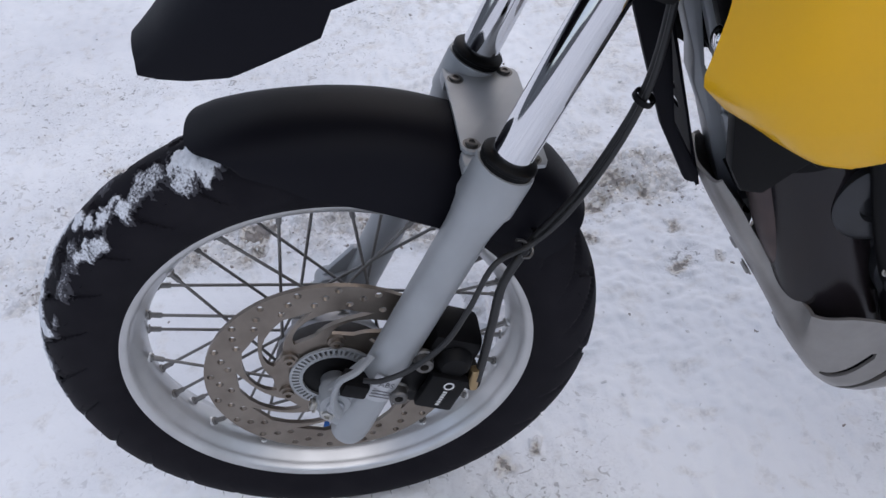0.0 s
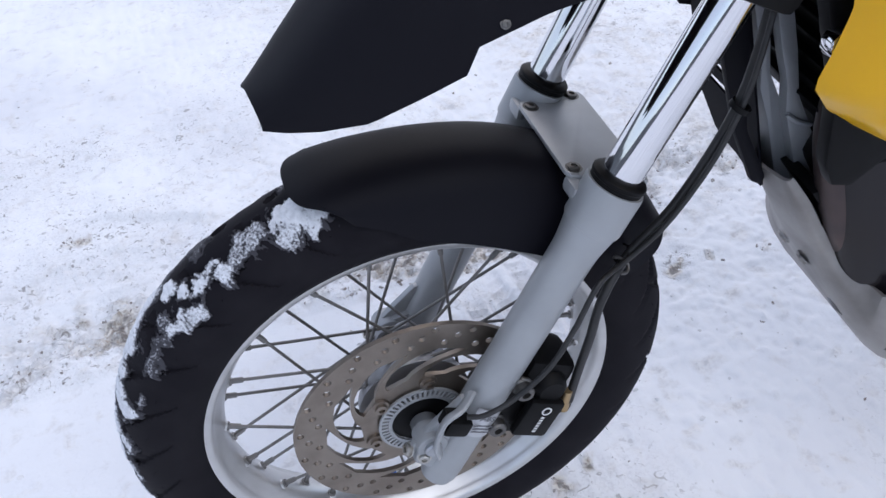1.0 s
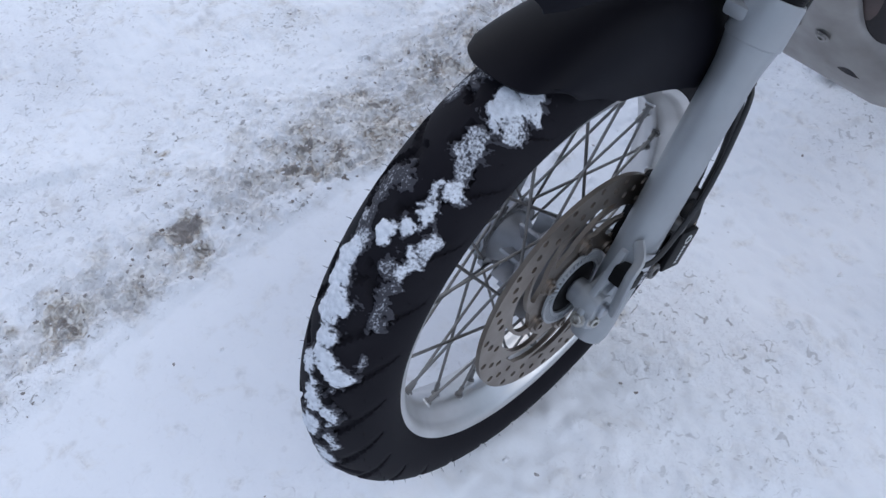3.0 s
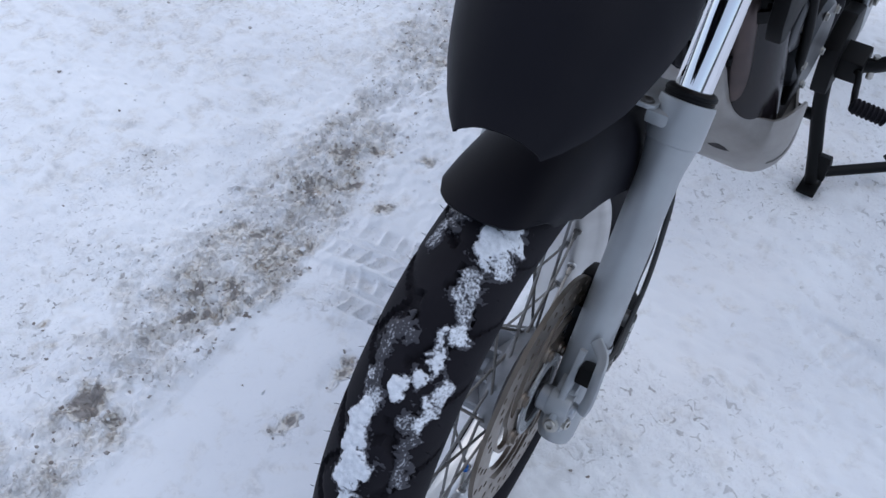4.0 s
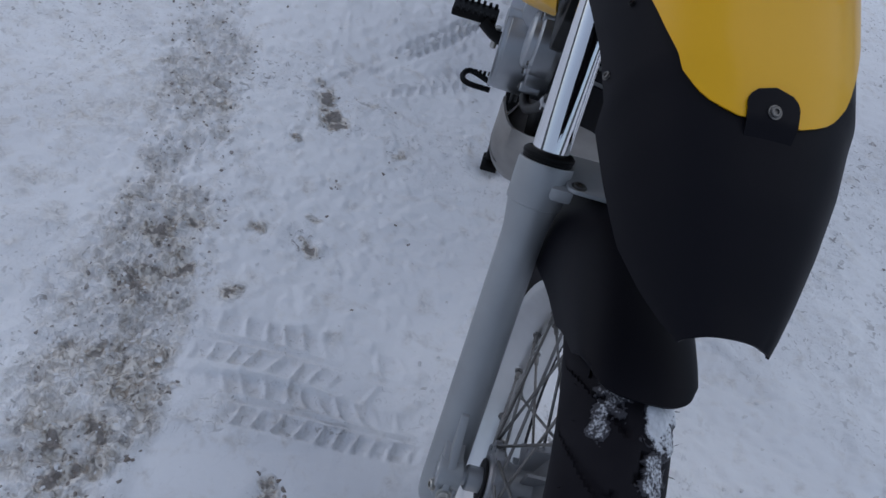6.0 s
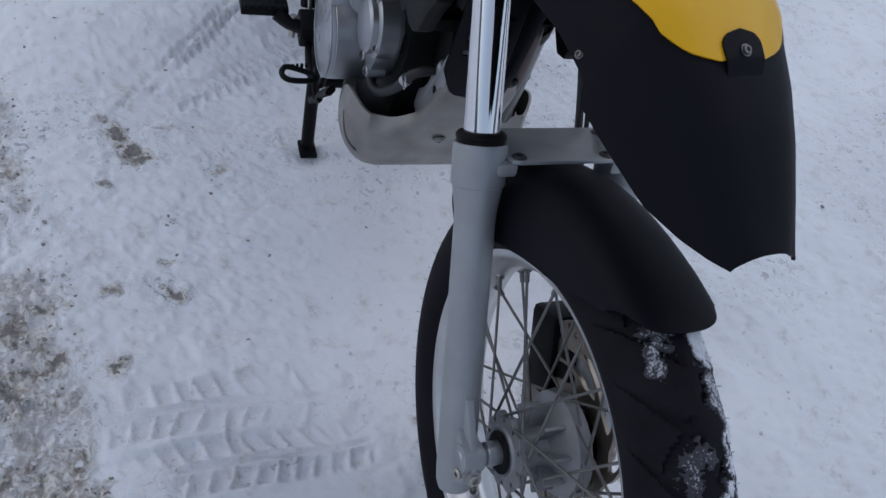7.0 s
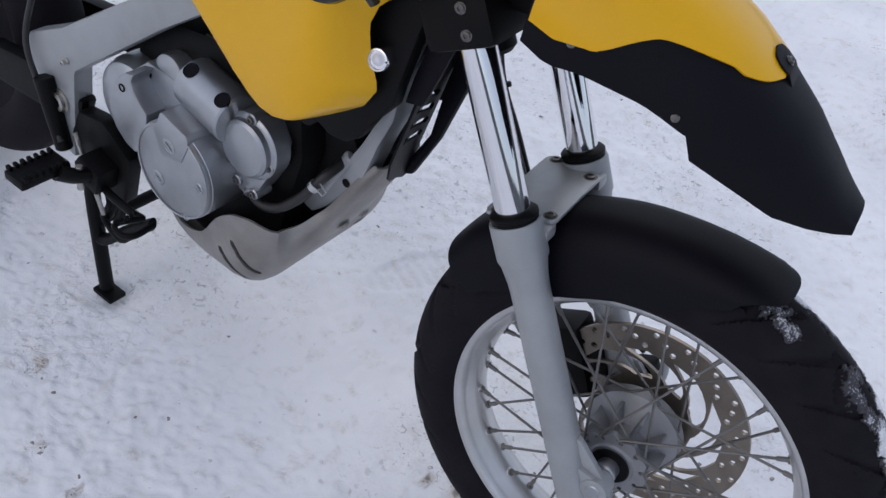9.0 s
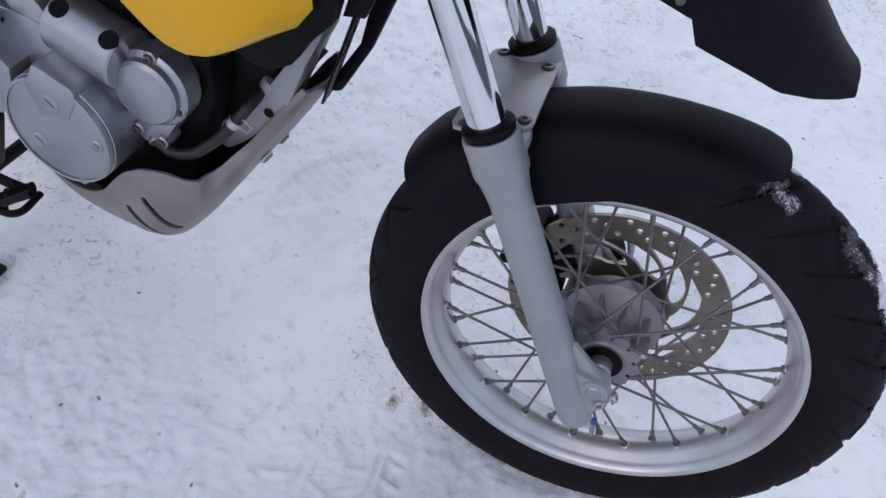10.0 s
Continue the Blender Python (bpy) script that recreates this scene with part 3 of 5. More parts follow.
    for y0, y1, r in ((-0.074, -0.05, 0.015), (0.066, 0.085, 0.016)):
        part("axle_spacer", rod(HUB + Vector((0, y0, 0)), HUB + Vector((0, y1, 0)), r, segs=28, bevel=0.002), ENGINE, wheel)
    part("bearing_seal", revolve([(0.015, 0), (0.0365, 0), (0.0365, 0.0015), (0.026, 0.003), (0.015, 0.003)], 32, m=WHEEL @ Matrix.Translation((0, 0, 0.0615))), DARK, wheel)
    part("bearing_seal", revolve([(0.017, 0), (0.026, 0), (0.027, 0.002), (0.025, 0.003), (0.017, 0.003)], 32, m=WHEEL @ Matrix.Translation((0, 0, -0.0555))), DARK, wheel)
    a = radians(78)
    p = Vector((0.219 * math.cos(a), 0.219 * math.sin(a), 0.0))
    vb = rod(p, p * 0.86, 0.0035, segs=12)
    part("valve", vb, BOLT, wheel, m=WHEEL)
    part("valve_cap", rod(p * 0.875, p * 0.83, 0.0045, 0.004, 12, 0.001), BLUE, wheel, "blue valve cap", m=WHEEL)
    return wheel


front_wheel = build_wheel()


# snow frozen on the tread: angle up from straight ahead, offset to the left, half length, half width, thickness
def build_tyre_snow():
    blobs = [(74.5, 0.020, 5.2, 0.019, 1.0), (77.5, 0.033, 4.0, 0.013, 0.8), (72.8, 0.036, 3.0, 0.010, 0.6), (73.0, -0.028, 5.0, 0.0075, 0.45), (77.0, -0.020, 3.5, 0.013, 0.4),
             (66.5, 0.022, 4.2, 0.014, 0.5), (62.5, 0.030, 4.0, 0.011, 0.5), (59.2, 0.033, 3.2, 0.011, 0.65),
             (54.5, -0.021, 4.5, 0.011, 0.35), (56.8, -0.008, 2.6, 0.013, 0.3), (50.5, -0.016, 5.0, 0.010, 0.3), (48.5, -0.022, 2.2, 0.007, 0.5),
             (57.5, 0.021, 3.4, 0.0075, 0.6), (54.5, 0.030, 3.6, 0.0085, 0.75), (51.0, 0.020, 2.6, 0.010, 0.75), (48.8, 0.009, 3.0, 0.010, 0.95), (50.5, 0.040, 3.2, 0.006, 0.6), (46.0, 0.036, 4.0, 0.007, 0.65), (44.0, 0.026, 3.0, 0.010, 0.4),
             (45.2, -0.010, 3.2, 0.012, 0.55), (41.5, -0.013, 4.6, 0.014, 0.95), (38.6, -0.009, 3.6, 0.017, 1.0), (41.0, 0.032, 3.6, 0.007, 0.35), (36.5, 0.033, 3.6, 0.006, 0.35),
             (34.5, -0.001, 3.8, 0.018, 1.0), (31.5, -0.004, 2.6, 0.016, 0.8), (34.5, 0.036, 2.8, 0.005, 0.4), (28.0, 0.003, 3.2, 0.016, 0.9), (24.0, 0.008, 3.4, 0.015, 0.95), (25.4, 0.036, 3.0, 0.006, 0.4), (20.5, 0.022, 3.4, 0.016, 0.8),
             (21.0, -0.006, 4.0, 0.014, 0.8), (14.0, 0.003, 5.0, 0.018, 0.9), (10.0, 0.022, 4.0, 0.009, 0.7), (5.0, 0.0, 5.0, 0.017, 0.8), (2.0, 0.024, 4.0, 0.008, 0.6), (-5.0, 0.010, 5.0, 0.014, 0.7), (-13.0, 0.0, 5.0, 0.015, 0.6)]
    na, ns = 760, 92
    A = np.radians(np.linspace(-20, 86, na))[:, None] + np.zeros((1, ns))
    S = np.linspace(-0.046, 0.046, ns)[None, :] + np.zeros((na, 1))
    U, V = A * 0.33 + 0.004 * fbm(A * 0.33, S, 70, 2, 31), S + 0.004 * fbm(A * 0.33, S, 70, 2, 35)
    f, thick = np.full(A.shape, -1.0), np.zeros(A.shape)
    for deg, y, ha, hy, th in blobs:
        g = 1 - np.hypot((U - 0.33 * math.radians(deg)) / (0.33 * math.radians(ha)), (V - y) / hy)
        f = np.maximum(f, g)
        thick = np.maximum(thick, th * np.clip(g * 2.2 + 0.25, 0, 1))
    f = f + 0.26 * fbm(A * 0.33, S, 110, 3, 5) + 0.24 * fbm(A * 0.33, S, 380, 2, 15) - 0.04
    f -= np.clip(0.75 - thick, 0, 1) * np.clip(1.3 * fbm(A * 0.33, S, 300, 2, 25), 0, 1)          # thin frost lies in flecks
    ok = f > 0.0
    Hh = np.where(ok, 0.0003 + 0.0042 * thick * np.clip(f, 0, 0.5) ** 0.6 + 0.0009 * thick * fbm(A * 0.33, S, 190, 3, 9), -0.003)
    th = np.arcsin(np.clip(S / 0.0515, -0.97, 0.97))
    R = 0.2800 + 0.0525 * np.cos(th) - 0.004 * np.abs(np.sin(th)) + Hh * np.cos(th)
    Yv = S + Hh * np.sin(th)
    P = np.stack([R * np.cos(A), Yv, R * np.sin(A) + HUB.z], -1)
    keep = ok.copy()
    keep[1:] |= ok[:-1]
    keep[:-1] |= ok[1:]
    keep[:, 1:] |= ok[:, :-1]
    keep[:, :-1] |= ok[:, 1:]
    cell = keep[:-1, :-1] & keep[1:, :-1] & keep[1:, 1:] & keep[:-1, 1:]
    idx = np.arange(na * ns).reshape(na, ns)
    quads = np.stack([idx[:-1, :-1], idx[1:, :-1], idx[1:, 1:], idx[:-1, 1:]], -1)[cell]
    used, inv = np.unique(quads, return_inverse=True)
    me = bpy.data.meshes.new("tread_snow")
    me.from_pydata(P.reshape(-1, 3)[used].tolist(), [], inv.reshape(-1, 4).tolist())
    me.attributes.new("depth", "FLOAT", "POINT").data.foreach_set("value", np.clip(thick * (0.35 + 1.4 * np.clip(f, 0, 0.5)), 0, 1).reshape(-1)[used])
    me.shade_smooth()
    me.materials.append(frost_material())
    snow = new("tread_snow", me)
    snow.matrix_world = STANCE
    return tagged(snow, "patches of frozen snow stuck to the tyre tread", "snow", kind="stuff")


build_tyre_snow()


# ---- fork ----
def build_leg(side):
    y = side * HALF
    f = axis_frame(on_fork(-0.445, y), on_fork(0.1, y))
    body = revolve([(0.012, 0.0), (0.020, 0.004), (0.0230, 0.014), (0.0238, 0.03), (0.0238, 0.350), (0.0246, 0.362), (0.0272, 0.380), (0.0282, 0.386), (0.0286, 0.389), (0.0303, 0.390), (0.0308, 0.392), (0.0308, 0.434), (0.0298, 0.4375), (0.022, 0.438)], 48, m=f)
    # boss that carries the axle ahead of the leg
    c = HUB + Vector((0, y, 0))
    fwd = Vector((UP.z, 0, -UP.x))
    pts = []
    for k in range(26):
        a = 2 * math.pi * k / 26
        pts.append((c.x + 0.0185 * math.cos(a), c.z + 0.0185 * math.sin(a)))
    body = prism(pts, y - 0.014, y + 0.014, 0.003, body)
    lug = [(c + fwd * 0.004 + UP * 0.018), (c + fwd * 0.016 - UP * 0.006), (c + fwd * 0.010 - UP * 0.030), (c - fwd * 0.015 - UP * 0.040), (c - fwd * 0.042 - UP * 0.04), (c - fwd * 0.045 + UP * 0.045), (c - fwd * 0.022 + UP * 0.038)]
    body = prism([(p.x, p.z) for p in lug], y - 0.012, y + 0.012, 0.004, body)
    # lug for the brace
    q = on_fork(-0.028, y - side * 0.018, 0.012)
    body = box((0.050, 0.026, 0.016), q + Vector((-0.004, -side * 0.002, -0.002)), 0.005, (0, -13.6, 0), body)
    # clamping fin in front of the leg
    fin = [c + fwd * 0.010 - UP * 0.030, c + fwd * 0.020 - UP * 0.018, c + fwd * 0.016 + UP * 0.006, c - fwd * 0.008 + UP * 0.070, c - fwd * 0.018 + UP * 0.074, c - fwd * 0.020 - UP * 0.030]
    body = prism([(p.x, p.z) for p in fin], y - side * 0.004, y + side * 0.005, 0.0015, body)
    leg = part("fork_leg", body, SILVER, bike, "silver painted fork leg")
    part("dust_seal", revolve([(0.0205, -0.004), (0.0275, -0.004), (0.0275, 0.001), (0.0285, 0.002), (0.0285, 0.0055), (0.0255, 0.0085), (0.0205, 0.0095)], 40, m=axis_frame(on_fork(-0.004, y), on_fork(0.1, y))), DARK, leg, "black rubber dust seal")
    part("stanchion", revolve([(0.0203, 0), (0.0205, 0.003), (0.0205, 0.40), (0.0200, 0.403)], 64, m=axis_frame(on_fork(0.0, y), on_fork(0.3, y))), CHROME, leg, "polished chrome stanchion tube")
    pin = c + fwd * 0.003 - UP * 0.018
    add_bolt(leg, pin + Vector((0, side * 0.0125, 0)), (0.25, side, 0.1), 0.0065, 0.006)
    add_bolt(leg, c + fwd * 0.0175 - UP * 0.020 + Vector((0, side * 0.001, 0)), fwd, 0.0072, 0.006)
    return leg


leg_left, leg_right = build_leg(1), build_leg(-1)

# brace plate over the wheel, with a folded front edge
SLOPE = Vector((0.972, 0, 0.235))
def on_brace(x, y, h=0.0):
    return (-0.213 + x * SLOPE.x - h * SLOPE.z, y, 0.6255 + x * SLOPE.z + h * SLOPE.x)


brace_outline = [(0.038, -0.060), (0.038, 0.060), (0.034, 0.068), (0.022, 0.070), (-0.030, 0.086), (-0.042, 0.084), (-0.045, 0.076), (-0.045, -0.076), (-0.042, -0.084), (-0.030, -0.086), (0.022, -0.070), (0.034, -0.068)]
bm = cutout([(x, y) for x, y in brace_outline], [], 0.005, Matrix(((SLOPE.x, 0, -SLOPE.z, -0.213), (0, 1, 0, 0), (SLOPE.z, 0, SLOPE.x, 0.6255), (0, 0, 0, 1))))
soften(bm, 0.0015)
brace = part("fork_brace", bm, SILVER, bike, "silver fork brace plate with four screws")
for x, y in ((0.027, 0.056), (0.027, -0.056), (-0.030, 0.076), (-0.030, -0.076)):
    add_bolt(brace, on_brace(x, y, 0.002), (-SLOPE.z, 0, SLOPE.x), 0.0066, 0.0035, DULL)


# ---- front mudguard ----
def build_mudguard():
    rows = []
    top_a = np.radians(np.array([75.5, 79, 86, 93, 101, 110, 118, 126, 134, 142, 150]))
    top_r = np.array([0.347, 0.348, 0.348, 0.348, 0.349, 0.351, 0.352, 0.354, 0.360, 0.363, 0.358])
    depth = np.array([0.022, 0.036, 0.052, 0.072, 0.082, 0.090, 0.094, 0.094, 0.090, 0.080, 0.066])
    half = np.array([0.050, 0.057, 0.060, 0.063, 0.064, 0.065, 0.066, 0.068, 0.070, 0.070, 0.068])
    fine = np.linspace(0, 1, 40) ** 1.25
    src = np.linspace(0, 1, len(top_a))
    for f in fine:
        a, r, d, w = (float(np.interp(f, src, q)) for q in (top_a, top_r, depth, half))
        row = []
        for k in range(25):
            s = k / 24 * 2 - 1
            ang = s * math.pi / 2
            y = w * math.copysign(abs(math.sin(ang)) ** 0.8, s)
            drop = d * (1 - math.cos(ang) ** 0.62) if abs(s) < 1 else d
            rr = r - drop
            aa = a + (1 - f) ** 4 * radians(7) * abs(s) ** 2.2
            row.append((rr * math.cos(aa), y, HUB.z + rr * math.sin(aa)))
        rows.append(row)
    return part("front_mudguard", skin(rows, 0.003), BLACK, bike, "matt black plastic front mudguard", smooth=60)


build_mudguard()

# ---- beak ----
BEAK = Matrix.Translation((-0.094, 0, 0)) @ Matrix.Rotation(radians(5.5), 4, "Z") @ Matrix.Translation((0.1, 0, 0))
# along the beak: x, ridge height, edge half width, edge height
BEAK_X = np.array([-0.30, -0.24, -0.205, -0.14, -0.078, -0.066, -0.03, 0.012, 0.05, 0.075, 0.092])
BEAK_TOP = np.array([0.99, 0.976, 0.964, 0.937, 0.906, 0.899, 0.877, 0.847, 0.812, 0.788, 0.772])
BEAK_W = np.array([0.120, 0.120, 0.118, 0.109, 0.104, 0.104, 0.095, 0.080, 0.062, 0.048, 0.037])
BEAK_LOW = np.array([0.868, 0.843, 0.846, 0.838, 0.823, 0.801, 0.786, 0.767, 0.761, 0.760, 0.761])


def beak_point(x, s, lift=0.0):
    """A point of the beak's skin: s from -1 (right edge) over the ridge to 1 (left edge)."""
    top, w, low = (float(np.interp(x, BEAK_X, q)) for q in (BEAK_TOP, BEAK_W, BEAK_LOW))
    a = abs(s)
    y = w * (1 - (1 - a) ** 1.7)
    z = top + (low - top) * a ** 2.3
    if s < 0:                                         # the right edge sits a little further back at its notch
        x -= 0.014 * math.exp(-((x + 0.072) / 0.042) ** 2) * a ** 4
    return Vector((x + 0.25 * lift, y * math.copysign(1, s) + math.copysign(a, s) * lift, z + lift * (1 - a * 0.6)))


def build_beak():
    rows = []
    for x in np.concatenate([np.linspace(-0.27, -0.085, 16), [-0.078, -0.066], np.linspace(-0.055, 0.092, 18)]):
        rows.append([beak_point(float(x), k / 20 - 1) for k in range(41)])
    # the front edge ends in two points with a hollow between them
    for row, f in ((rows[-1], 1.0), (rows[-2], 0.55), (rows[-3], 0.2)):
        for k, p in enumerate(row):
            q = max(0.0, 1 - (abs(k / 20 - 1) / 0.55) ** 2)
            row[k] = p + Vector((0.001 * f * q, 0, 0.005 * f * q))
    beak = part("beak", skin(rows, 0.003), BLACK, bike, "black plastic front beak below a yellow panel", BEAK, smooth=50)
    # yellow panel: half width along x
    px = np.array([-0.27, -0.20, -0.185, -0.15, -0.10, -0.068, -0.052, -0.042, -0.034])
    ps = np.array([0.92, 0.90, 0.85, 0.69, 0.56, 0.46, 0.38, 0.30, 0.16])
    prows = []
    for x in np.linspace(-0.268, -0.034, 44):
        h = float(np.interp(x, px, ps))
        prows.append([beak_point(float(x), h * (k / 15 - 1), 0.003) for k in range(31)])
    part("nose_panel", skin(prows, 0.002), YELLOW, beak, "glossy yellow nose panel", BEAK, smooth=50)
    # tab with the middle screw
    trow = []
    for j in range(14):
        f = j / 13
        w = 0.125 * math.sqrt(max(0.0, 1 - max(0, (0.35 - f) / 0.35) ** 2)) + 0.004
        trow.append([beak_point(-0.055 + 0.036 * f, w * (k / 6 - 1), 0.0058 - 0.0085 * max(0.0, (f - 0.62) / 0.38)) for k in range(13)])
    part("tab", skin(trow, 0.002), BLACK, beak, m=BEAK, smooth=50)
    add_bolt(beak, beak_point(-0.038, 0.0, 0.0062), (0.55, 0, 0.83), 0.0042, 0.003, DULL, m=BEAK)
    for s in (-1, 1):
        for x, h, r, mat in ((-0.222, 0.90, 0.0036, DULL), (-0.143, 0.76, 0.0026, DARK), (-0.100, 0.955, 0.0033, DULL)):
            p = beak_point(x, s * h, 0.0005)
            add_bolt(beak, p, (0.1, s, 0.55), r, 0.002, mat, m=BEAK)
    return beak


build_beak()

# lower triple clamp and headlight cowl above it
bm = box((0.085, 0.255, 0.06), (0, 0, 0), 0.012)
clamp = part("triple_clamp", bm, DARK, bike, "black lower triple clamp", pose(*on_fork(0.225), 0, -29.3, 0))
for side in (-1, 1):
    for d in (0.212, 0.240):
        add_bolt(clamp, on_fork(d, side * 0.1275, 0.012), (0.1, side, 0), 0.0048, 0.003, DULL)
cowl = prism([(-0.40, 0.83), (-0.30, 0.852), (-0.235, 0.86), (-0.20, 0.90), (-0.22, 0.985), (-0.42, 1.0)], -0.085, 0.085, 0.02)
part("headlight_cowl", cowl, DARK, bike, "black cowl between fork and tank", BODY)

# ---- brake caliper, hoses and sensor on the left leg ----
def build_caliper():
    c = on_fork(-0.30, 0.086, -0.062)
    turn = pose(*c, 0, -29.3, 0)
    bm = box((0.062, 0.058, 0.118), (0, -0.012, 0), 0.012)
    box((0.040, 0.05, 0.06), (0.032, -0.004, -0.006), 0.006, bm=bm)
    caliper = part("brake_caliper", bm, DARK, bike, "black two-piston brake caliper", turn)
    for z in (-0.027, 0.027):
        part("piston_housing", rod((-0.004, 0.014, z), (-0.004, 0.030, z), 0.022, 0.019, 28, 0.004), DARK, caliper, m=turn)
    part("cover_plate", box((0.046, 0.012, 0.056), (-0.004, 0.030, -0.012), 0.004), DARK, caliper, m=turn)
    for z, x in ((-0.033, 0.040), (0.027, 0.034)):
        part("mount_bolt", revolve([(0.0115, 0), (0.0125, 0.004), (0.0105, 0.006), (0.0105, 0.016), (0.009, 0.018), (0.005, 0.018), (0.005, 0.010)], 20, m=turn @ Matrix.Translation((x, 0.018, z)) @ Matrix.Rotation(radians(-90), 4, "X")), DULL, caliper)
    part("banjo_bolt", rod((-0.165, 0.106, 0.352), (-0.160, 0.103, 0.318), 0.0055, 0.0075, 14), COPPER, caliper, "brass-coloured hose fitting")
    part("hose_boss", rod((-0.160, 0.108, 0.326), (-0.158, 0.070, 0.318), 0.010, 0.012, 16, 0.002), DARK, caliper)
    # maker's mark as plain shapes: a ring and a row of bars
    part("mark", cutout(ring(0.0062, 24), [ring(0.0045, 20)], 0.0006, turn @ Matrix.Translation((-0.006, 0.0366, 0.004)) @ Matrix.Rotation(radians(-90), 4, "X")), WHITE, caliper)
    for k in range(6):
        part("mark_bar", box((0.0045, 0.0006, 0.0024), (-0.006, 0.0366, -0.0070 - 0.0045 * k), 0.0, bm=None), WHITE, caliper, m=turn)
    return caliper


build_caliper()

hose = tube([(-0.385, 0.06, 0.92), (-0.374, 0.066, 0.80), (-0.361, 0.074, 0.725), (-0.345, 0.080, 0.677), (-0.320, 0.085, 0.632), (-0.283, 0.086, 0.572), (-0.242, 0.080, 0.518),
             (-0.205, 0.098, 0.480), (-0.190, 0.104, 0.429), (-0.178, 0.102, 0.373), (-0.166, 0.106, 0.332)], 0.0052, 12)
part("brake_hose", hose, HOSE, bike, "grey-black rubber brake hose")
cable = tube([(-0.380, 0.068, 0.92), (-0.372, 0.074, 0.80), (-0.359, 0.082, 0.725), (-0.343, 0.088, 0.677), (-0.312, 0.096, 0.622), (-0.272, 0.095, 0.560), (-0.238, 0.087, 0.518),
              (-0.195, 0.110, 0.520), (-0.165, 0.118, 0.470), (-0.135, 0.122, 0.425), (-0.095, 0.123, 0.392), (-0.06, 0.124, 0.380), (-0.040, 0.118, 0.378)], 0.0032, 10)
part("sensor_cable", cable, HOSE, bike, "thin black wheel sensor cable")
for p, d in (((-0.345, 0.084, 0.679), (0.35, -0.1, -0.6)), ((-0.238, 0.075, 0.515), (0.45, 0, 0.35))):
    part("cable_tie", revolve([(0.0095, -0.003), (0.0112, -0.003), (0.0112, 0.003), (0.0095, 0.003)], 20, closed=True, m=axis_frame(p, Vector(p) + Vector(d))), DARK, bike)
part("hose_clip", tube([(-0.222, 0.086, 0.526), (-0.230, 0.083, 0.520), (-0.238, 0.087, 0.511), (-0.234, 0.094, 0.507), (-0.226, 0.096, 0.510)], 0.0018, 8), DULL, bike, "bent wire clip")

# sensor bracket and sensor beside the axle
lift = HALF + 0.022
bracket = tube([(-0.052, lift - 0.012, 0.398), (-0.034, lift + 0.004, 0.396), (-0.014, lift + 0.008, 0.388), (-0.002, lift + 0.008, 0.355), (-0.004, lift + 0.003, 0.325)], 0.0075, 10, flat=0.5)
part("sensor_bracket", bracket, SILVER, bike, "silver sensor bracket")
part("wheel_sensor", box((0.030, 0.026, 0.022), (-0.028, lift - 0.004, 0.366), 0.004, (0, -29, 0)), DARK, bike)
# foil label on the leg
m_lab = pose(*on_fork(-0.325, HALF + 0.0, 0.0), 0, -29.3, 0)
lab = [[Vector((0.0262 * math.sin(a), 0.0262 * math.cos(a), z)) for a in np.linspace(-0.62, 0.62, 9)] for z in (-0.022, 0.022)]
sheet = skin(lab, 0.0004)
label = part("foil_label", sheet, LABEL, leg_left, "small grey foil label", m_lab)
txt = bpy.data.curves.new("label_text", "FONT")
txt.body, txt.size, txt.extrude, txt.align_x = "ABS", 0.011, 0.0002, "CENTER"
tob = bpy.data.objects.new("label_text", txt)
tme = bpy.data.meshes.new_from_object(tob)
bpy.data.objects.remove(tob)
bm = bmesh.new()
bm.from_mesh(tme)
part("print", bm, INK, leg_left, m=m_lab @ Matrix.Translation((0, 0.0268, 0.006)) @ Matrix(((-1, 0, 0, 0), (0, 0, 1, 0), (0, 1, 0, 0), (0, 0, 0, 1))), smooth=0)
for k in range(3):
    part("print_bar", box((0.024, 0.0004, 0.0016), (0, 0.0263, -0.003 - 0.005 * k), 0.0), INK, leg_left, m=m_lab, smooth=0)


# ---- engine, in the frame's own coordinates ----
def body_part(name, bm, mat, parent=None, label="", smooth=35):
    return part(name, bm, mat, parent or bike, label, BODY, smooth)


def disc_shape(cx, cz, r, y0, y1, bevel=0.006, segs=48, mat=None, bm=None):
    return rod((cx, y0, cz), (cx, y1, cz), r, segs=segs, bevel=bevel, bm=bm)


